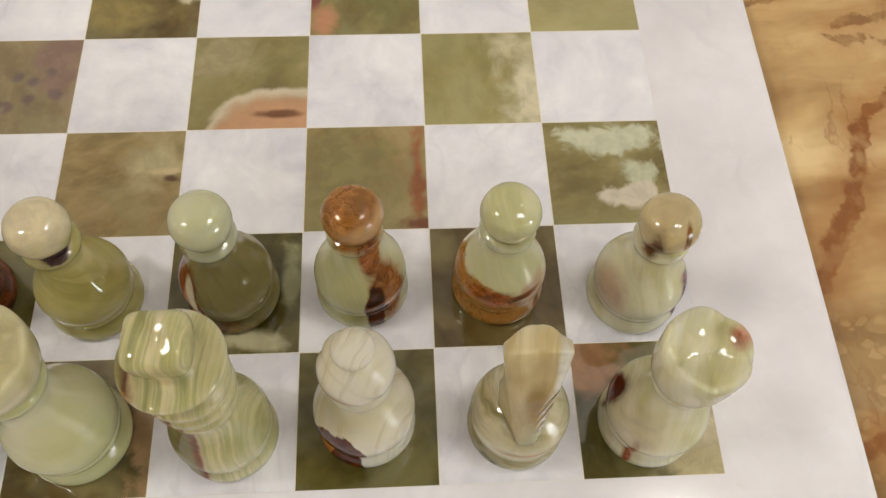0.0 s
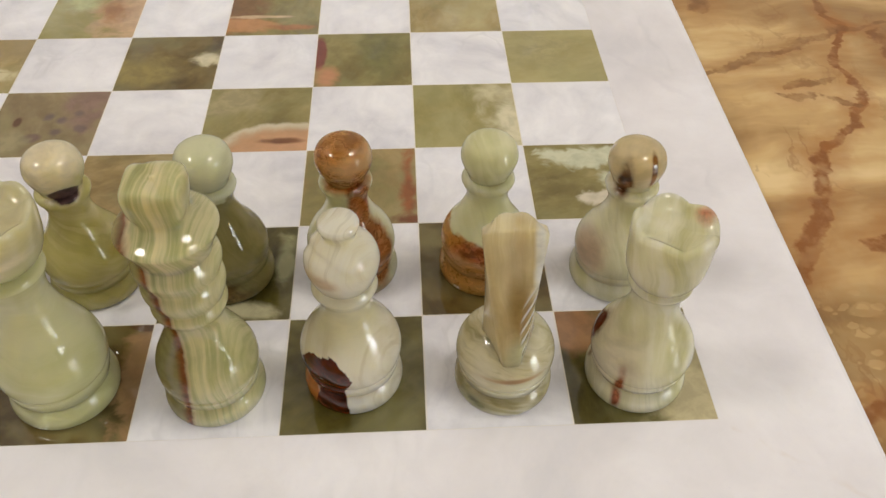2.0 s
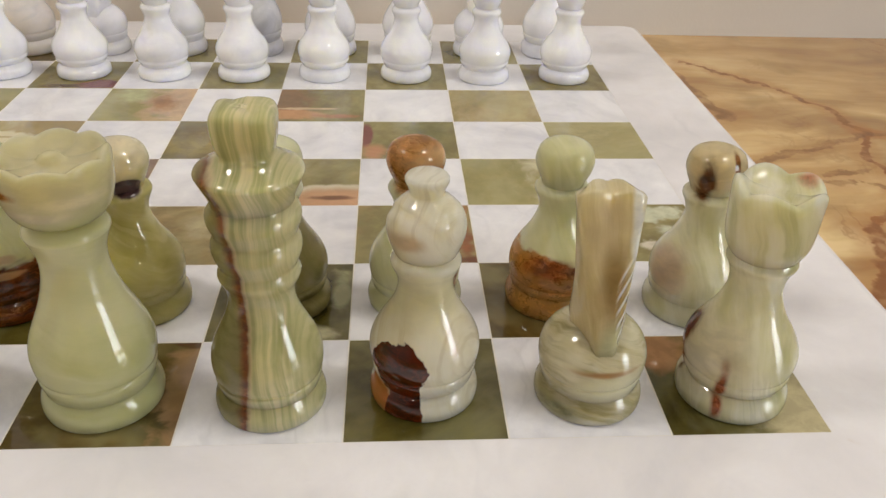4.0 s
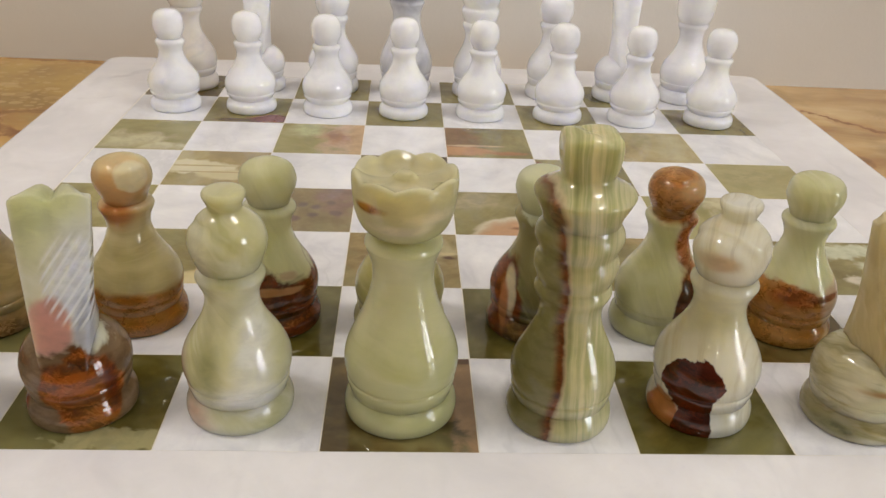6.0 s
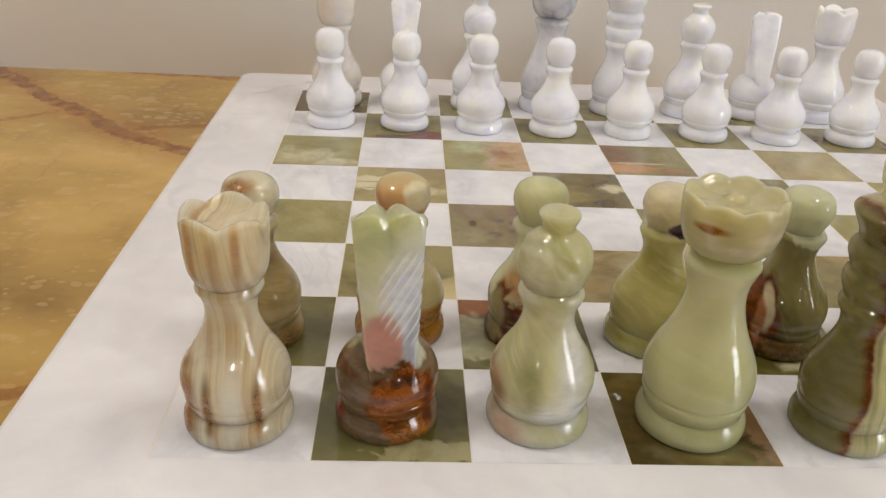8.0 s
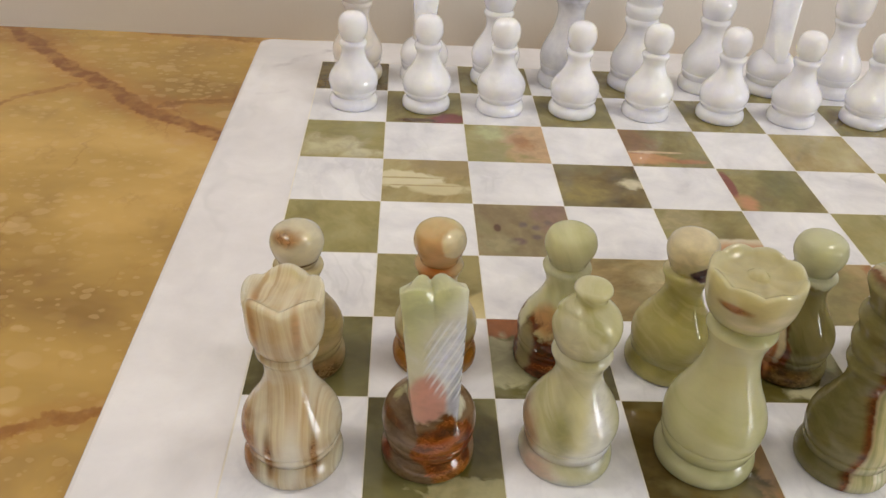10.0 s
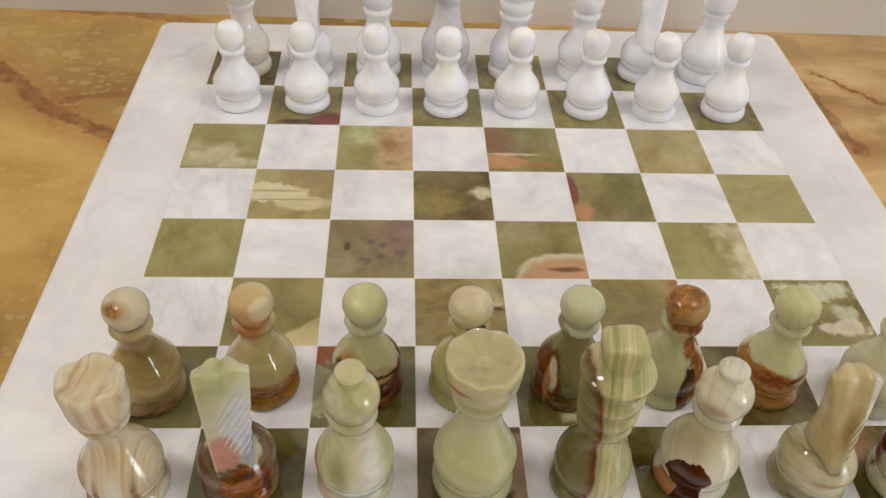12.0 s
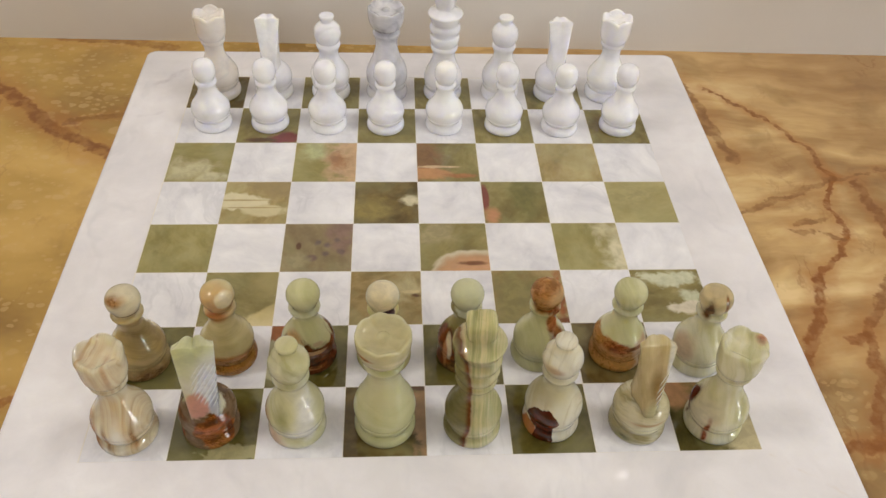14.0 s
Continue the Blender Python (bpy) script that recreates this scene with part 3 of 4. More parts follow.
# column, row: (colours, stains in millimetres from the square's centre)
TILES = {
    (1, 0): (DIMMED_MOSS, [((10, -17, 0), (13, 5, 30), lin(150, 144, 104), 0.1)]),
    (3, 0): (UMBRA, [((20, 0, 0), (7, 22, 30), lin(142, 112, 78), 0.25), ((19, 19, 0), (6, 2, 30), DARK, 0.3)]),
    (5, 0): (DIMMED_MOSS, []),
    (7, 0): (DIMMED_MOSS, [((16, -12, 0), (14, 16, 30), lin(190, 178, 138), 0.5), ((-16, 16, 0), (12, 8, 30), lin(150, 112, 78), 0.4)]),
    (0, 1): (DIMMED_MOSS, []),
    (2, 1): (DIMMED_MOSS, [((-14, 17, 0), (13, 8, 30), lin(138, 82, 42), 0.12), ((-16, -4, 0), (11, 13, 30), lin(170, 166, 130), 0.25)]),
    (4, 1): (DIMMED_MOSS, [((8, -16, 0), (9, 3, 30), lin(176, 170, 136), 0.5), ((17, 4, 0), (3, 10, 30), lin(150, 148, 106), 0.5)]),
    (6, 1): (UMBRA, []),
    (1, 2): (OLIVE, [((40, -45, 0), (45, 45, 90), lin(186, 170, 116), 0.03, 0.06, 0.95), ((26, -36, 0), (36, 22, 90), lin(210, 196, 150), 0.3, 0.3, 0.95), ((16, 12, 0), (10, 14, 90), lin(150, 138, 90), 0.7, 0.5, 0.95)]),
    (3, 2): (BROWNISH, [((12, 8, 0), (9, 9, 30), lin(176, 164, 122), 0.7), ((17, 1, 0), (3.5, 1.6, 30), DARK, 0.4), ((14, 4, 0), (6, 1.2, 30), lin(190, 172, 130), 0.5)]),
    (5, 2): (BROWNISH, [((-8, 0, 0), (14, 24, 30), lin(136, 126, 78), 0.7), ((17, 0, 0), (2.6, 20, 30), lin(146, 88, 50), 0.5), ((19, -18, 0), (7, 3, 30), lin(116, 70, 44), 0.4)]),
    (7, 2): (OLIVE, [((3, 13, 0), (16, 6, 30), lin(196, 196, 166), 0.25), ((10, 0, 0), (6, 5, 30), lin(190, 190, 158), 0.3), ((7, -10, 0), (10, 4.5, 30), lin(206, 196, 172), 0.25)]),
    (0, 3): (SAGE, []),
    (2, 3): ([(0.34, lin(124, 110, 86)), (0.46, lin(138, 122, 96)), (0.56, lin(148, 132, 104)), (0.68, lin(164, 150, 124))],
             [((14, 12, 0), (8, 14, 30), lin(136, 110, 96), 0.7), ((-11, 1, 0), (1.4, 2.6, 30), lin(96, 68, 48), 0.4), ((0, 4, 0), (2, 2.2, 30), lin(112, 98, 88), 0.5), ((5, 2, 0), (2, 2.2, 30), lin(114, 98, 90), 0.5), ((11, 6, 0), (2, 2.2, 30), lin(112, 96, 88), 0.5),
              ((5, -6, 0), (2.2, 2.2, 30), lin(110, 94, 84), 0.5), ((13, -4, 0), (2, 2, 30), lin(112, 94, 86), 0.5), ((-3, -9, 0), (3, 2, 30), lin(112, 92, 82), 0.5), ((-14, -12, 0), (7, 6, 30), lin(150, 140, 104), 0.6)]),
    (4, 3): (OLIVE, [((12, -20, 0), (26, 17, 30), lin(200, 188, 160), 0.06, 0.12, 0.92), ((13, -22, 0), (25, 15.5, 30), lin(176, 138, 100), 0.2, 0.2, 0.9), ((14, -22, 0), (20, 12, 30), lin(196, 150, 112), 0.4, 0.5, 0.9), ((10, -14, 0), (8, 1.6, 30), lin(120, 78, 50), 0.5, 0.6), ((-10, 12, 0), (12, 8, 30), lin(160, 148, 108), 0.7)]),
    (6, 3): (SAGE, [((18, -6, 0), (8, 18, 30), lin(206, 198, 164), 0.6), ((14, 14, 0), (9, 5, 30), lin(192, 182, 144), 0.6)]),
    (1, 4): (BEIGE, [((26, 24, 0), (36, 22, 90), lin(150, 132, 92), 0.2, 0.4, 0.92), ((-10, 1, 0), (17, 8, 30), lin(208, 198, 162), 0.15, 0.5, 0.94), ((6, -8, 0), (14, 5, 30), lin(198, 186, 146), 0.25, 0.5, 0.94), ((-8, 2, 0), (15, 0.7, 30), lin(172, 156, 112), 0.6, 0.4), ((-2, -5, 0), (16, 0.6, 30), lin(170, 152, 108), 0.6, 0.4)]),
    (3, 4): (UMBRA, [((-8, -6, 0), (16, 9, 30), lin(140, 124, 70), 0.7), ((15, 2, 0), (7, 4, 30), lin(204, 194, 160), 0.4)]),
    (5, 4): (OLIVE, [((-18.5, 4, 0), (2.6, 13, 30), lin(122, 66, 56), 0.25, 0.6), ((-15, -13, 0), (5, 7, 30), lin(184, 132, 94), 0.5, 0.6, 0.9), ((8, 4, 0), (9, 18, 30), lin(112, 108, 60), 0.6)]),
    (7, 4): ([(0.34, lin(156, 148, 102)), (0.46, lin(170, 162, 116)), (0.56, lin(178, 170, 124)), (0.68, lin(190, 182, 140))], [((-4, 6, 0), (12, 10, 30), lin(164, 154, 106), 0.7)]),
    (0, 5): (SAGE, [((-6, -8, 0), (14, 10, 30), lin(188, 180, 142), 0.6), ((10, -14, 0), (8, 4, 30), lin(190, 182, 146), 0.5)]),
    (2, 5): (SAGE, [((15, 0, 0), (16, 22, 30), lin(192, 160, 122), 0.4), ((8, 2, 0), (6, 7, 30), lin(160, 118, 80), 0.6), ((-8, 10, 0), (7, 8, 30), lin(180, 180, 132), 0.6)]),
    (4, 5): (OLIVE, [((-22, 4, 0), (18, 26, 90), lin(128, 96, 62), 0.3, 0.5, 0.8), ((-14, -12, 0), (16, 6, 30), lin(184, 136, 92), 0.3, 0.6, 0.85), ((-6, -5, 0), (13, 1.2, 30), lin(206, 178, 140), 0.4, 0.8), ((8, -14, 0), (9, 2, 30), lin(160, 112, 72), 0.5, 0.8)]),
    (6, 5): (BEIGE, []),
    (1, 6): (OLIVE, [((12, -15, 0), (8, 6, 30), MAROON, 0.4), ((-4, -17, 0), (8, 2, 30), DARK, 0.5)]),
    (3, 6): (OLIVE, []), (5, 6): (OLIVE, []), (7, 6): (OLIVE, [((-8, 0, 0), (8, 12, 30), lin(126, 108, 62), 0.6)]),
    (0, 7): (UMBRA, []), (2, 7): (OLIVE, []), (4, 7): (OLIVE, []), (6, 7): (OLIVE, [((-8, 0, 0), (8, 10, 30), lin(106, 100, 60), 0.5)]),
}


def tile_bm():
    h, c = SQ / 2 - 0.0001, 0.0001
    bm = bmesh.new()
    rings = [[bm.verts.new((sx * (h - d), sy * (h - d), z)) for sx, sy in ((1, 1), (-1, 1), (-1, -1), (1, -1))] for d, z in ((0, -0.005), (0, -c), (c, 0.0))]
    for lo, hi in zip(rings, rings[1:]):
        for i in range(4):
            bm.faces.new((lo[i], lo[(i + 1) % 4], hi[(i + 1) % 4], hi[i]))
    bm.faces.new(rings[2])
    bm.faces.new(rings[0][::-1])
    return bm


tile_mesh = bpy.data.meshes.new("square_tile")
made = tile_bm()
made.to_mesh(tile_mesh)
made.free()
tile_mesh.materials.append(WHITE_TILE)
dice = random.Random(4)
for i in range(8):
    for j in range(8):
        dark = (i + j) % 2 == 1
        ob = new("square_tile", tile_mesh)
        ob.parent = board
        ob.location = ((CUT_X[i] + CUT_X[i + 1]) / 2, (CUT_Y[j] + CUT_Y[j + 1]) / 2, TOP + dice.uniform(-0.00004, 0.00004))
        ob.scale = ((CUT_X[i + 1] - CUT_X[i]) / SQ, (CUT_Y[j + 1] - CUT_Y[j]) / SQ, 1)
        if dark:
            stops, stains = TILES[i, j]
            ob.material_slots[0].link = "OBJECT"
            # dense dims the two near rows further, for the darkness they mirror
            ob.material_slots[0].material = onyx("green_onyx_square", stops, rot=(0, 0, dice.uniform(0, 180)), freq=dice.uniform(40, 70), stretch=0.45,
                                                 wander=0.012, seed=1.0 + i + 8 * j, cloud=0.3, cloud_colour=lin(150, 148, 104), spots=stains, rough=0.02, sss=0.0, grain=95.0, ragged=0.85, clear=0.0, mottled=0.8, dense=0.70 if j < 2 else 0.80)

# ---- chess pieces: profiles (radius, height) in millimetres ----
PAWN = dict(base=[(12.9, 0), (13.6, 0.7), (13.9, 2.4), (13.7, 4.2), (13.0, 5.8), (12.4, 6.7)],
            body=[(12.4, 6.7), (12.6, 7.4), (12.9, 8.4), (12.9, 9.2), (12.7, 9.8), (13.1, 10.8), (13.4, 12.8), (13.3, 15.2), (12.5, 17.8), (11.0, 20.6), (8.9, 23.8), (7.2, 27.2), (6.2, 30.2), (6.1, 32.4), (6.7, 34.8), (7.6, 36.8), (7.7, 37.7), (7.2, 38.5), (5.9, 39.1)],
            head=[(5.9, 39.1), (6.2, 40.2), (7.3, 42.6), (8.1, 45.2), (8.0, 47.4), (7.1, 49.7), (5.2, 51.1), (2.9, 51.7), (0, 51.8)])
WHITE_PAWN = dict(base=[(12.0, 0), (12.6, 0.7), (12.8, 2.4), (12.4, 4.2), (11.4, 5.6), (10.8, 6.3)],
                  body=[(10.8, 6.3), (11.2, 7.2), (12.0, 8.4), (12.1, 9.2), (12.0, 9.8), (12.4, 10.8), (12.8, 12.8), (12.7, 15), (11.8, 17.4), (10.1, 20), (8.0, 23), (6.5, 26.4), (5.9, 29), (6.2, 31), (7.0, 32.9), (7.1, 33.8), (6.7, 34.6), (5.6, 35.3)],
                  head=[(5.6, 35.3), (6.0, 36.5), (7.2, 39.2), (7.5, 42), (7.2, 45), (6.0, 47.5), (3.8, 49.0), (0, 49.6)])
QUEEN = dict(base=[(13.6, 0), (14.3, 0.8), (14.6, 2.8), (14.3, 4.8), (13.6, 6.4), (13.0, 7.2)],
             body=[(13.0, 7.2), (13.2, 8.2), (13.7, 9.8), (13.9, 11.2), (13.7, 12.0), (14.2, 13.2), (14.5, 15.8), (14.4, 18.4), (13.6, 21.6), (12.1, 25.2), (10.2, 29.4), (8.5, 34.2), (7.5, 39.4), (7.7, 43.8), (9.0, 47.8), (9.4, 49.0), (9.0, 50.2), (7.6, 51.4), (7.0, 52.2)],
             crown=[(7.0, 52.0), (8.6, 52.6), (10.5, 54.7), (11.7, 58.0), (12.2, 61.6), (12.4, 65.0), (12.3, 67.0), (11.8, 67.7), (10.9, 67.4), (9.4, 66.3), (7.4, 65.5), (5, 65.2), (3.2, 65.4), (2.5, 66.1), (1.5, 66.9), (0, 67.1)])
ROOK = dict(base=[(13.8, 0), (14.5, 0.8), (14.8, 2.8), (14.5, 4.8), (13.5, 6.4), (12.6, 7.2)],
            body=[(12.6, 7.2), (13.1, 8.2), (13.8, 9.6), (14.0, 10.8), (13.8, 11.4), (14.2, 12.4), (14.6, 14.6), (14.5, 17), (13.7, 19.6), (12.0, 22.6), (9.8, 26), (8.0, 29.6), (6.9, 33.2), (6.8, 36.4), (7.5, 39.4), (8.6, 41.4), (8.7, 42.4), (8.2, 43.6)],
            turret=[(8.2, 43.6), (9.0, 44.8), (10.1, 47.4), (10.6, 51), (10.8, 56), (11.0, 61.0), (10.7, 62.4), (10.0, 62.9), (9.0, 62.6), (7.6, 61.5), (6.0, 60.7), (3.6, 60.3), (0, 60.2)])
ROOK = {name: [(r * 0.95, z) for r, z in line] for name, line in ROOK.items()}
BISHOP = dict(base=[(12.8, 0), (13.4, 0.7), (13.7, 2.6), (13.4, 4.6), (12.7, 6.2), (12.1, 7.0)],
              body=[(12.1, 7.0), (12.4, 8.0), (12.8, 9.4), (12.9, 10.4), (12.7, 11.0), (13.1, 12.0), (13.6, 14.2), (13.6, 16.8), (12.9, 19.4), (11.4, 22.4), (9.4, 25.6), (7.7, 28.8), (6.7, 32.2), (6.8, 35.2), (7.9, 38.0), (8.4, 39.4), (8.0, 40.6), (7.2, 41.6)],
              mitre=[(7.2, 41.6), (7.8, 42.8), (8.9, 46.0), (9.3, 49.0), (8.5, 52.3), (6.3, 54.9), (4.4, 56.4), (4.0, 57.2), (4.4, 58.6), (5.0, 60.0), (4.9, 60.9), (4.0, 61.4), (0, 61.5)])
KING = dict(base=[(12.9, 0), (13.5, 0.7), (13.7, 2.6), (13.4, 4.4), (12.6, 6.0), (12.2, 6.7)],
            body=[(12.2, 6.7), (12.5, 7.6), (12.9, 9), (13.0, 9.9), (12.8, 10.5), (13.2, 11.5), (13.5, 13.8), (13.3, 16.6), (12.4, 19.6), (10.6, 23.4), (8.8, 27.4), (7.8, 31.2), (8.0, 34.6), (9.2, 37.2), (9.5, 38.5), (9.1, 39.8), (8.8, 40.6), (9.6, 42.6), (10.2, 44.8), (10.1, 46.8), (9.3, 48.4), (9.9, 50.4), (10.6, 52.4), (10.5, 54.2), (9.6, 55.8), (9.2, 56.6)],
            crown=[(9.2, 56.6), (9.7, 58.6), (10.9, 61.2), (11.8, 63.2), (11.9, 63.9), (11.3, 64.6), (9.6, 65.4), (7.9, 66.4), (6.4, 67.8), (6.2, 69.2), (6.6, 72.5), (6.8, 75.6), (6.3, 77.5), (5.0, 78.4), (3.0, 78.7), (0, 78.6)])
KNIGHT = dict(base=[(12.8, 0), (13.4, 0.7), (13.6, 2.6), (13.3, 4.4), (12.5, 5.9), (12.1, 6.6)],
              body=[(12.1, 6.6), (12.3, 7.4), (12.7, 8.8), (12.9, 10), (12.7, 10.6), (13.1, 11.5), (13.4, 13.6), (13.2, 16.2), (12.1, 19), (9.9, 21.6), (6.4, 23.6), (0, 24.6)])


def scallops(count, depth, low, rim, turn=0.0):
    """Dips cut into a rim above the height low (metres)."""
    def shape(a, r, z):
        if z > low:
            wave = abs(math.sin((a + turn) * count / 2))
            z -= depth * (1 - wave) * min(1.0, (z - low) / 0.003) * min(1.0, r / rim) ** 2
        return r, z
    return shape


def king_top(a, r, z):
    """The finial over the crown is a block with rounded corners."""
    k = min(1.0, max(0.0, (z - 0.0675) / 0.003))
    c, s = abs(math.cos(a)), abs(math.sin(a))
    square = (c ** 5 + (s / 0.95) ** 5) ** (-1 / 5)
    if z > 0.0765:
        z -= 0.0007 * max(0.0, 1 - abs(r * math.cos(a - 0.5)) / 0.0026) * min(1.0, (z - 0.0765) / 0.0015)
    return r * (1 + k * (square - 1)), z


def mitre_cut(a, r, z):
    """A slanting groove sawn into the bishop's head."""
    off = abs(r * math.cos(a + 2.5) * 0.8 - (z - 0.0475) * 0.7 - 0.0012)
    if math.cos(a + 2.5) > 0 and z < 0.0545:
        r -= 0.0006 * max(0.0, 1 - off / 0.0020)
    return r, z


def horse_bm(tip, broad, notch):
    """The knight's head: a slanting flat mane under two rounded lobes, narrowing to a tip of that half width, and a rounded neck behind."""
    bm = bmesh.new()
    rings, across = [], [-1, -0.8, -0.6, -0.4, -0.2, 0, 0.2, 0.4, 0.6, 0.8, 1]

    def lobe(u):
        u = abs(u)
        return notch * (1 - (1 - u / 0.55) ** 2) if u < 0.55 else notch - 1.7 * ((u - 0.55) / 0.45) ** 2

    for z, front, wide, mid, back in ((14, -13.0, 0.0, 6.5, 8.0), (18, -12.0, 0.1, 6.8, 8.2), (24, -9.9, 0.26, 6.8, 8.0), (30, -8.0, 0.42, 6.6, 7.4), (36, -6.1, 0.56, 6.6, 7.2), (42, -4.2, 0.7, 6.9, 7.6),
                                      (48, -2.3, 0.82, 7.2, 8.4), (52, -1.1, 0.9, 7.2, 8.8), (55, -0.1, 0.96, 7.0, 8.7), (57.5, 0.8, 1.0, 6.4, 8.0)):
        w = tip + (broad - tip) * wide
        lift = max(0.0, (z - 46) / 11.5)
        ring = []
        points = [(u, u * w, front + 0.5 * abs(u) ** 6 + lift * 1.0 * max(0.0, 1 - abs(u) / 0.3)) for u in across]
        points += [(1, max(mid, w * 0.97), (front + back) / 2)]
        points += [(u, u * mid * 0.86, back - 2.4 * u * u) for u in across[::-1]]
        points += [(-1, -max(mid, w * 0.97), (front + back) / 2)]
        for u, x, y in points:
            ring.append(bm.verts.new((x / 1000, y / 1000, (z + lift ** 1.5 * (lobe(u) - notch / 2)) / 1000)))
        rings.append(ring)
    n, m = len(rings[0]), len(across)
    for lo, hi in zip(rings, rings[1:]):
        for i in range(n):
            bm.faces.new((lo[i], lo[(i + 1) % n], hi[(i + 1) % n], hi[i]))
    bm.faces.new(rings[0][::-1])
    top = rings[-1]
    for i in range(m - 1):
        bm.faces.new((top[i], top[i + 1], top[2 * m - 1 - i], top[2 * m - i]))
    bm.faces.new((top[m - 1], top[m], top[m + 1]))
    bm.faces.new((top[0], top[2 * m], top[2 * m + 1]))
    bmesh.ops.recalc_face_normals(bm, faces=bm.faces[:])
    sharp = [e for e in bm.edges if len(e.link_faces) == 2 and e.calc_face_angle() > radians(34)]
    bmesh.ops.bevel(bm, geom=sharp, offset=0.0006, segments=3, affect="EDGES", profile=0.5, clamp_overlap=True)
    return smooth(bm)


SHAPES = {("queen", "crown"): scallops(8, 0.0013, 0.0630, 0.0118, 0.2), ("rook", "turret"): scallops(5, 0.0024, 0.0580, 0.0096, 0.3),
          ("king", "crown"): king_top, ("bishop", "mitre"): mitre_cut}
KINDS = {"pawn": PAWN, "white pawn": WHITE_PAWN, "queen": QUEEN, "rook": ROOK, "bishop": BISHOP, "king": KING, "knight": KNIGHT}


def chess_piece(kind, material, label, group="", tip=2.0, head_stone=None):
    thing = tagged(new("chess_" + kind.split()[-1]), label, "chess piece", group)
    for name, profile in KINDS[kind].items():
        part(name, turned(profile, shape=SHAPES.get((kind, name)), cap=name == "base"), head_stone if head_stone and name not in ("base", "body") else material, thing)
    if kind == "knight":
        part("head", horse_bm(tip, 9.2 if tip > 4 else 8.3, 2.4 if tip > 4 else 0.9), head_stone or material, thing)
    return thing


def stand(ob, i, j, dx=0.0, dy=0.0, turn=0.0, lean=0.0, tall=1.0):
    """Stand a piece on the square of column i and row j, off its centre by parts of a square."""
    ob.matrix_world = pose((i - 3.5 + dx) * SQ, (j - 3.5 + dy) * SQ, TOP + 0.0001, 0, 0, turn) @ Matrix.Diagonal((1, 1, tall, 1))
    return ob


GREEN = [(0.34, lin(212, 214, 168)), (0.46, lin(226, 228, 186)), (0.54, lin(234, 236, 202)), (0.66, lin(246, 246, 226))]
SMOKE = [(0.34, lin(151, 133, 90)), (0.46, lin(186, 166, 119)), (0.54, lin(208, 188, 138)), (0.66, lin(245, 221, 171))]
PALE = [(0.34, lin(198, 182, 140)), (0.46, lin(236, 226, 196)), (0.54, lin(250, 246, 234)), (0.66, lin(255, 253, 248))]
CARAMEL = [(0.34, lin(176, 134, 92)), (0.42, lin(220, 192, 150)), (0.5, lin(248, 238, 216)), (0.57, lin(204, 172, 130)), (0.64, lin(253, 249, 238))]
JADE = [(0.34, lin(198, 202, 148)), (0.46, lin(212, 214, 166)), (0.54, lin(218, 220, 174)), (0.66, lin(230, 230, 194))]
BAND = [(0.36, lin(165, 168, 118)), (0.44, lin(204, 204, 155)), (0.5, lin(231, 225, 183)), (0.56, lin(184, 189, 136)), (0.64, lin(244, 235, 200))]
SHELL = [(0.34, lin(158, 148, 100)), (0.41, lin(214, 204, 164)), (0.48, lin(236, 230, 208)), (0.53, lin(186, 178, 128)), (0.58, lin(226, 218, 186)), (0.68, lin(240, 236, 222))]
BUFF = [(0.34, lin(190, 171, 129)), (0.46, lin(220, 203, 164)), (0.54, lin(233, 218, 183)), (0.66, lin(246, 235, 208))]
SOFT = [(0.34, lin(200, 200, 150)), (0.46, lin(226, 224, 181)), (0.54, lin(239, 237, 204)), (0.66, lin(254, 253, 241))]
HONEY = [(0.34, lin(168, 154, 108)), (0.46, lin(200, 187, 138)), (0.54, lin(216, 204, 158)), (0.66, lin(237, 225, 186))]
STRAW = [(0.34, lin(177, 170, 101)), (0.46, lin(201, 194, 124)), (0.54, lin(216, 209, 143)), (0.66, lin(240, 233, 181))]
INK = [(0.34, lin(85, 81, 52)), (0.46, lin(106, 100, 66)), (0.54, lin(122, 116, 77)), (0.66, lin(152, 143, 97))]
MINT = [(0.34, lin(206, 206, 160)), (0.46, lin(222, 222, 190)), (0.54, lin(236, 236, 222)), (0.66, lin(246, 246, 242))]
DEEP, PINK, MILK = lin(84, 24, 6), lin(214, 160, 144), lin(240, 238, 226)
COCOA, PLUM, CREAMY = lin(104, 62, 36), lin(84, 62, 62), lin(236, 220, 182)

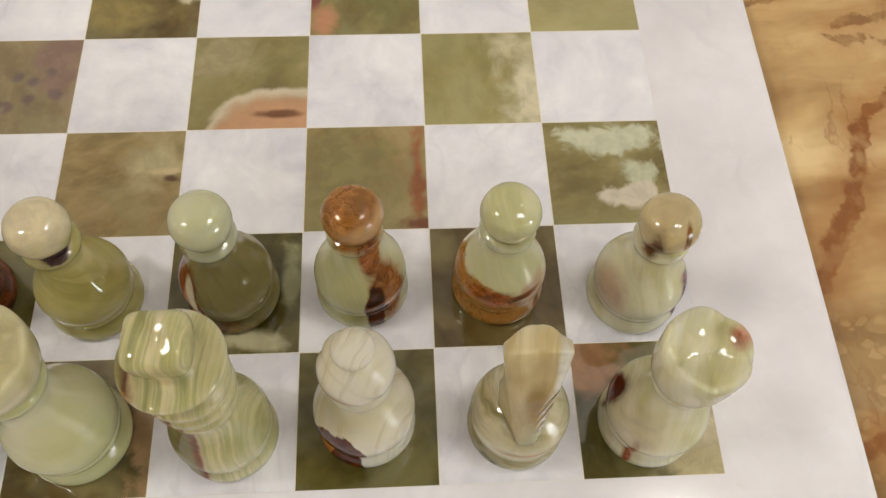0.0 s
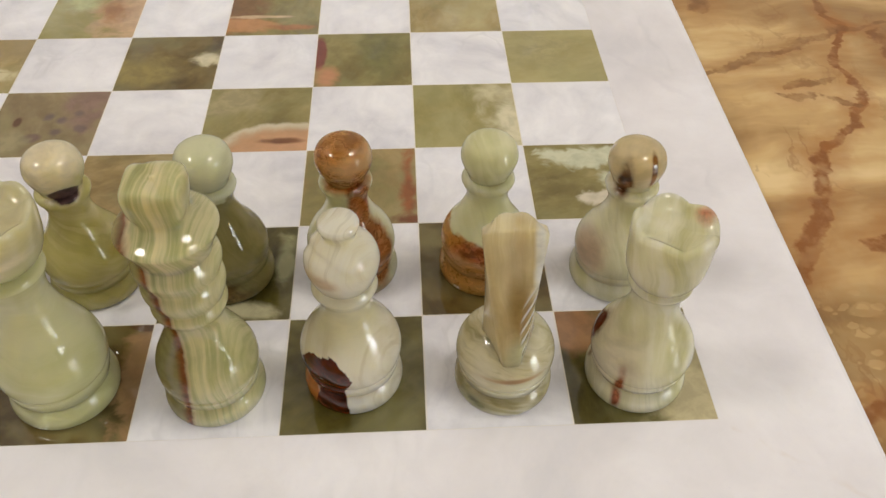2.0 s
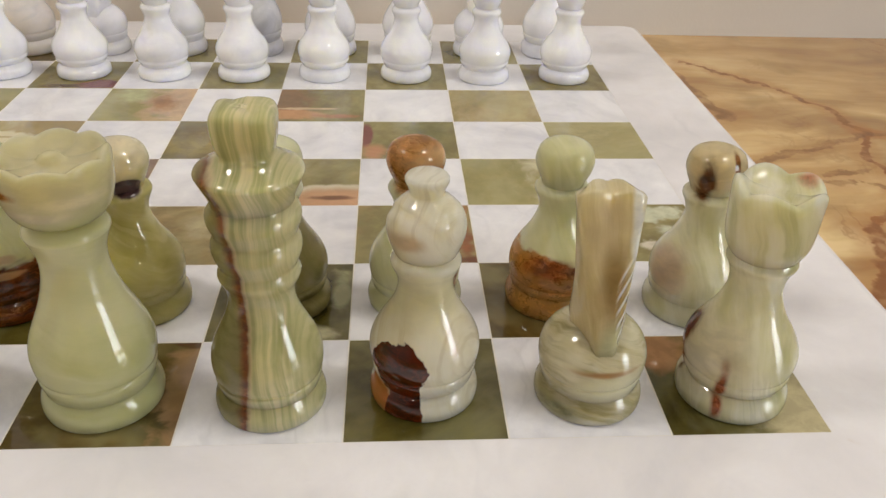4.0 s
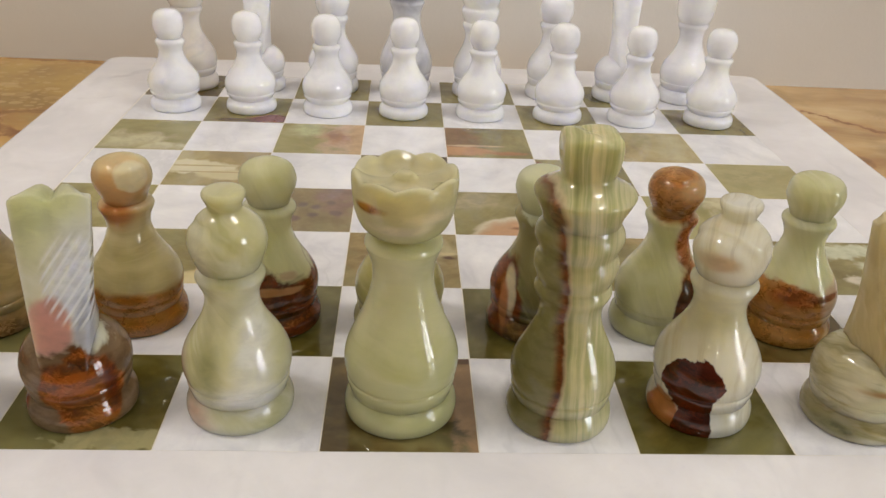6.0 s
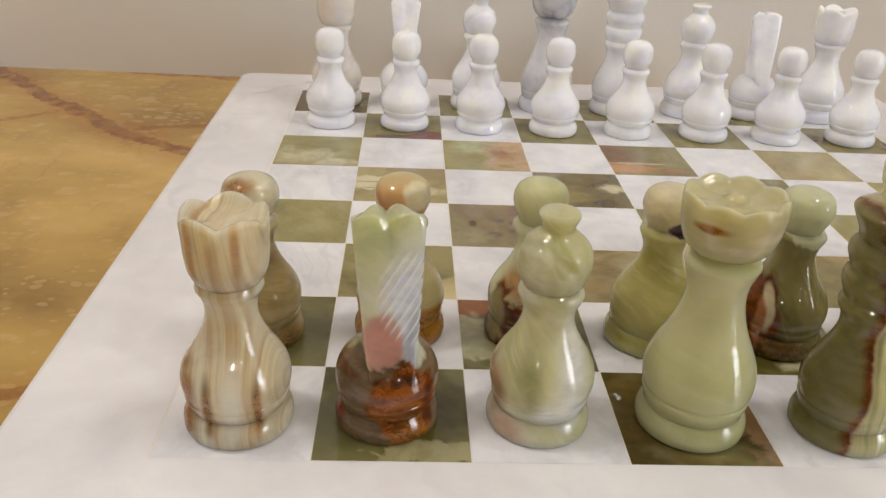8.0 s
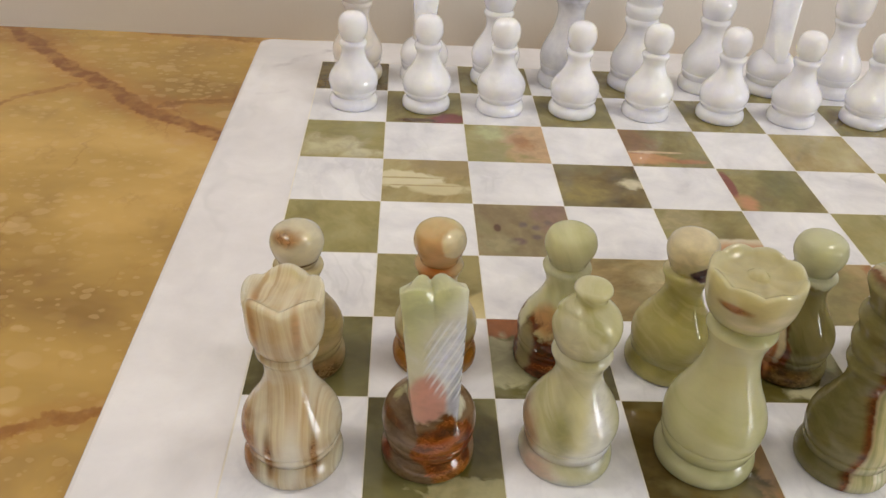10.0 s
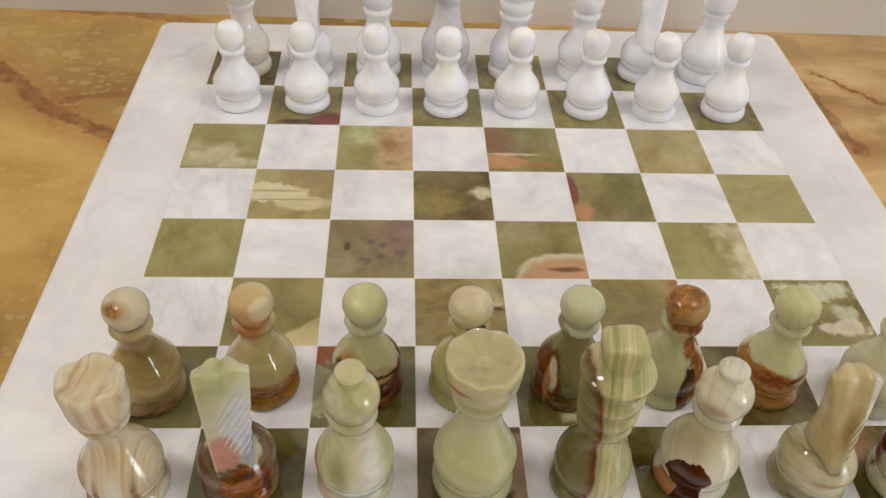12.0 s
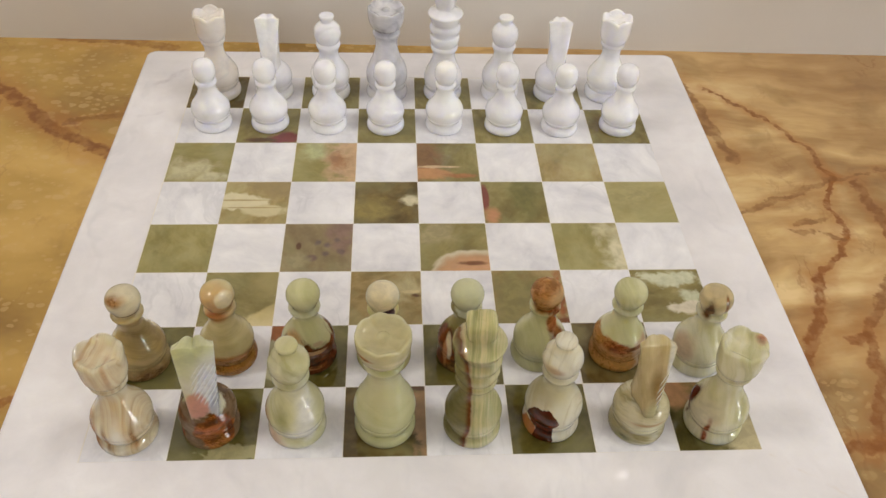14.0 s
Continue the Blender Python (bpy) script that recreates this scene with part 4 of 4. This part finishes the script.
GREEN_SIDE = [
    # kind, column, row, dx, dy, turn, label, colours, options
    ("rook", 0, 0, -0.01, -0.1, 0, "polished caramel and cream banded onyx rook", CARAMEL,
     dict(tall=0.965, rot=(3, 4, 10), freq=100, stretch=0.02, wander=0.0014, streaks=0.25, mottled=0.7,
          spots=[((-13, -6, 14), (6, 9, 9), lin(150, 92, 50), 0.4, 0.8), ((-13, -5, 4), (8, 9, 4), lin(140, 92, 62), 0.4), ((1, -13, 14), (3, 7, 12), lin(240, 232, 214), 0.6, 0.5, 0.95), ((-5, -12, 12), (1.4, 6, 9), lin(150, 104, 66), 0.5, 0.6),
                 ((7, -11, 12), (1.2, 6, 9), lin(160, 112, 72), 0.5, 0.6), ((-7, -7, 54), (1.2, 8, 10), lin(198, 160, 116), 0.6, 0.5, 0.8), ((4, -9, 54), (1.0, 8, 10), lin(204, 166, 122), 0.6, 0.5, 0.8)])),
    ("knight", 1, 0, -0.05, -0.04, 8, "green and pink onyx knight with a rust-brown foot", MINT,
     dict(rot=(0, 50, 0), freq=60, carve=(((4.5, -6, 39), (8, 9, 12)), (0.8, 0.0, -0.6), 1.9), mottled=0.7,
          spots=[((-5, 0, 58), (13, 16, 12), lin(206, 208, 158), 0.6, 0.4), ((5, -6, 38), (6, 9, 14), lin(236, 238, 246), 0.6, 0.5), ((-3, -9, 28), (5.5, 8, 7.5), PINK, 0.2, 0.5, 0.85), ((6, -9, 27), (2.5, 6, 7), lin(176, 178, 190), 0.5),
                 ((0, 0, 6), (30, 30, 18), lin(116, 92, 66), 0.04, 0.4, 0.6), ((4, -12, 11.5), (9.5, 11, 11), lin(148, 78, 24), 0.06, 0.7, 0.4), ((4.5, -12, 3), (6, 6, 4), lin(150, 88, 34), 0.2, 0.8, 0.4),
                 ((9.5, -9, 12), (1.6, 5, 7), lin(92, 36, 16), 0.5, 0.8), ((2, -13, 19), (7, 4, 1.2), lin(98, 52, 24), 0.5, 0.8), ((3, -13, 9), (7, 4, 0.9), lin(104, 52, 22), 0.5, 0.9), ((-12, -5, 19), (5, 7, 1.2), COCOA, 0.4), ((-13, -4, 6), (2, 5, 3), lin(110, 48, 26), 0.4)])),
    ("bishop", 2, 0, -0.04, -0.05, 0, "pale green onyx bishop with cream swirls", SOFT,
     dict(rot=(0, 50, 20), freq=60, wander=0.01, mottled=0.8, spots=[((6, -8, 24), (4, 9, 15), MILK, 0.7), ((5, -12, 10), (10, 6, 4), MILK, 0.6), ((-5, -10, 20), (3, 6, 9), lin(176, 172, 116), 0.7), ((-5, -5, 47), (3, 8, 9), lin(226, 222, 186), 0.5), ((-10, -9, 3), (6, 6, 4), lin(226, 186, 158), 0.6), ((-13, -2, 14), (3, 9, 7), lin(188, 150, 112), 0.5)])),
    ("queen", 3, 0, 0.0, -0.05, 0, "translucent pale green onyx queen with amber flaw", JADE,
     dict(rot=(0, 80, 0), freq=40, wander=0.01, streaks=0.15, spots=[((0, 0, 64), (16, 16, 10.5), lin(206, 196, 150), 0.3, 0.3, 0.88), ((6, -8, 60), (7, 6, 1.5), lin(226, 214, 176), 0.6), ((-2, -11, 57), (7, 5, 1.2), lin(224, 212, 172), 0.6), ((-8.5, -8.5, 61.5), (5, 4, 1.1), lin(176, 112, 30), 0.45, 0.7)])),
    ("king", 4, 0, 0.04, -0.09, 0, "grey-green banded onyx king with brown stripe", BAND,
     dict(rot=(0, 3, 6), freq=150, stretch=0.03, wander=0.004, ragged=0.3, streaks=0.22,
          spots=[((-16, 0, 26), (14.4, 60, 56), lin(216, 200, 154), 0.03, 0.25, 0.9), ((-16, 0, 26), (13.9, 60, 52), lin(116, 62, 24), 0.05, 0.3, 0.5), ((-16, 0, 26), (11.8, 60, 49), lin(120, 112, 66), 0.1, 0.4, 0.85)])),
    ("bishop", 5, 0, 0.0, -0.03, 0, "cream onyx bishop with a dark rust patch", PALE,
     dict(rot=(0, 8, 30), freq=95, stretch=0.06, wander=0.006, streaks=0.5, spots=[((0, 0, 33), (12, 12, 10), lin(218, 210, 166), 0.6, 0.5, 0.9), ((-12.5, -6, 4), (5.5, 7, 7), lin(190, 112, 44), 0.1), ((-8.0, -10.5, 14.0), (7.8, 9, 9.0), DEEP, 0.03, 0.9), ((-5.5, -12, 4), (4.6, 7, 10), DEEP, 0.04, 0.9), ((-5, -6, 48), (4, 6, 2), lin(206, 178, 140), 0.6)])),
    ("knight", 6, 0, 0.05, -0.09, 0, "cream and grey-green banded onyx knight", SHELL,
     dict(rot=(20, 70, 0), freq=85, stretch=0.10, wander=0.010, streaks=0.45, spots=[((3, -12, 11), (10, 8, 4.5), lin(222, 216, 174), 0.35, 0.3, 0.92), ((1, -13, 16), (8, 6, 0.7), lin(178, 140, 96), 0.6, 0.6, 0.9), ((-9, -9, 3), (6, 6, 2), lin(132, 128, 82), 0.6, 0.6)], head=(BUFF, dict(rot=(10, 12, 10), freq=90, stretch=0.06, wander=0.008, carve=(((5.5, -6, 30), (3.6, 9, 13)), (0.86, 0.0, -0.5), 1.7), spots=[((2, -5, 34), (3.5, 6, 10), lin(160, 132, 78), 0.6), ((2, -11, 20), (4, 6, 8), lin(196, 192, 150), 0.5), ((6, -3, 52), (1.2, 9, 12), lin(236, 230, 212), 0.5)])))),
    ("rook", 7, 0, -0.01, -0.1, 0, "pale green onyx rook with a red-brown streak", SOFT,
     dict(tall=0.97, rot=(0, 12, 20), freq=80, stretch=0.07, wander=0.007, streaks=0.4, mottled=0.75, spots=[((-9, -4, 16), (7, 11, 12), lin(214, 202, 172), 0.7), ((-8, -12, 9), (1.4, 5, 8), lin(146, 74, 46), 0.35), ((-13, 5, 20), (4, 5, 14), DEEP, 0.25), ((9, 3, 60), (3, 3, 3), lin(186, 84, 74), 0.4)])),
    ("pawn", 0, 1, -0.06, -0.05, 0, "smoky grey-green onyx pawn with veined cream head", SMOKE,
     dict(rot=(0, 70, 0), freq=60, spots=[((0, 0, 47), (14, 14, 9), lin(224, 214, 184), 0.2, 0.4, 0.85), ((5, -6, 41), (7, 4, 0.9), COCOA, 0.4), ((-3, -5, 50), (5, 4, 2), lin(176, 128, 96), 0.6), ((4, -9, 2), (14, 10, 5), lin(160, 120, 92), 0.6)])),
    ("pawn", 1, 1, 0.02, 0.02, 0, "honey and grey-green onyx pawn with orange head", HONEY,
     dict(rot=(0, 85, 0), freq=60, spots=[((0, 0, 3), (40, 40, 12), lin(178, 116, 48), 0.12, 0.4, 0.75), ((-2, -3, 43), (10, 10, 9), lin(216, 170, 116), 0.4, 0.7, 0.85), ((-1, -7, 37), (5, 4, 3), lin(196, 122, 56), 0.5), ((4, -6, 48), (4, 5, 3.5), CREAMY, 0.2, 1.3)])),
    ("pawn", 2, 1, 0.03, 0.02, 0, "light green onyx pawn with dark rust foot", GREEN,
     dict(rot=(0, 20, 0), freq=70, spots=[((-6, -8, 21), (4, 6, 5), lin(206, 160, 100), 0.5), ((3, 0, 4), (22, 24, 19), lin(108, 48, 18), 0.06, 0.6, 0.4), ((4, -12, 16), (10, 5, 1.2), lin(196, 150, 104), 0.3, 1.2), ((7, -11, 20), (4, 5, 1.5), lin(206, 176, 140), 0.3, 1.2), ((0, -13, 5), (10, 5, 1.0), lin(150, 80, 34), 0.4), ((-12, -7, 10), (3, 6, 8), lin(176, 164, 116), 0.3)])),
    ("pawn", 3, 1, -0.02, -0.02, 0, "yellow-green onyx pawn with plum stain on cream head", STRAW,
     dict(rot=(0, 60, 0), freq=50, wander=0.012, spots=[((-2, 0, 48), (12, 12, 10), CREAMY, 0.25), ((3, -6, 41), (5, 4.5, 2.6), PLUM, 0.15)])),
    ("pawn", 4, 1, 0.0, 0, 0, "dark smoky onyx pawn with pale green head", INK,
     dict(rot=(0, 30, 0), freq=50, spots=[((3, -3, 51), (14, 14, 16), lin(212, 212, 172), 0.04, 0.5, 0.9), ((-12, -6, 15), (7, 9, 18), lin(118, 54, 22), 0.12), ((-8.5, -9, 20), (1.4, 5, 10), CREAMY, 0.3), ((-10, -8, 11), (1.0, 5, 8), lin(190, 120, 70), 0.4), ((-2, -12, 3), (9, 5, 4), lin(110, 80, 46), 0.6)])),
    ("pawn", 5, 1, -0.03, 0.01, 0, "rust and green onyx pawn with orange head", GREEN,
     dict(rot=(0, 15, 0), freq=70, spots=[((0, 0, 47), (14, 14, 9.5), lin(176, 118, 66), 0.15, 0.6, 0.5), ((4, -4, 48), (6, 8, 2), lin(214, 170, 120), 0.6), ((4, -6, 32), (3.2, 6, 9), lin(172, 100, 54), 0.25), ((8, -9, 15), (6, 9, 15), lin(160, 100, 66), 0.2, 0.8, 0.7), ((4.5, -11, 9), (3.4, 6, 13), lin(92, 42, 20), 0.15, 1.0)])),
    ("pawn", 6, 1, 0.0, 0, 0, "pale green onyx pawn with amber foot", GREEN,
     dict(rot=(0, 20, 0), freq=50, spots=[((9, -8, 7), (8, 12, 13), lin(196, 164, 132), 0.1, 0.5, 0.85), ((-6, -2, 4), (15, 24, 17), lin(184, 124, 62), 0.05, 0.5, 0.75), ((-4, -12, 17), (6, 6, 3), lin(158, 84, 36), 0.4), ((6, -12, 17), (7, 6, 1.0), lin(130, 78, 54), 0.4), ((11, -8, 6), (1.2, 5, 8), lin(150, 100, 84), 0.5)])),
    ("pawn", 7, 1, 0.03, -0.11, 0, "light green onyx pawn with brown-veined cream head", SOFT,
     dict(rot=(0, 12, 0), freq=70, spots=[((1, 0, 47), (14, 14, 8), lin(206, 186, 142), 0.25), ((-4, -5, 44), (2.5, 4, 6), COCOA, 0.3), ((3, -7, 47), (0.9, 4, 7), lin(126, 82, 46), 0.4), ((-11, -6, 17), (5, 8, 7), lin(206, 180, 152), 0.5), ((12, -6, 10), (3, 7, 13), lin(104, 60, 66), 0.3)])),
]
for n, (kind, i, j, dx, dy, turn, label, stops, options) in enumerate(GREEN_SIDE):
    head, tall = options.pop("head", None), options.pop("tall", 1.0)
    stone = onyx("onyx_" + kind, stops, seed=20.0 + 1.7 * n, **options)
    head = onyx("onyx_head", head[0], seed=50.0 + n, **head[1]) if head else stone
    stand(chess_piece(kind, stone, label, "green onyx chess men", 5.2 if i == 1 else 1.4, head), i, j, dx, dy, turn, tall=tall)

# the white side
WHITE_BACK = [("rook", 0, WARM_PIECE, "warm white marble rook", 0.05, 0.0), ("knight", 1, WHITE_PIECE, "white marble knight with notched head", -0.01, 0.0), ("bishop", 2, WHITE_PIECE, "greyish white marble bishop", 0.0, 0.0),
              ("queen", 3, SILVER_PIECE, "white marble queen with grey crown", 0.0, 0.0), ("king", 4, WHITE_PIECE, "milky white marble king", 0.0, 0.0), ("bishop", 5, WHITE_PIECE, "plain milky white marble bishop", 0.04, 0.0),
              ("knight", 6, WHITE_PIECE, "white marble knight with notched head", 0.0, 0.0), ("rook", 7, WHITE_PIECE, "plain milky white marble rook", -0.05, 0.0)]
for kind, i, stone, label, dx, dy in WHITE_BACK:
    crown = GREY_PIECE if kind == "queen" else None
    stand(chess_piece(kind, stone, label, "white marble chess men", head_stone=crown), i, 7, dx, dy, 0 if kind == "knight" else 40 * i)
pawn = chess_piece("white pawn", WHITE_PIECE, "milky white marble pawn", "white marble chess men")
OFFS = [(0.05, 0.05), (0.015, 0.05), (0.0, 0.02), (-0.02, 0.0), (-0.018, 0.01), (0.0, -0.01), (-0.02, -0.04), (0.01, -0.02)]
for i, (dx, dy) in enumerate(OFFS):
    m = pose((i - 3.5 + dx) * SQ, (2.5 + dy) * SQ, TOP + 0.0001, 0, 0, 50 * i)
    if i:
        copy_thing(pawn, m)
    else:
        pawn.matrix_world = m
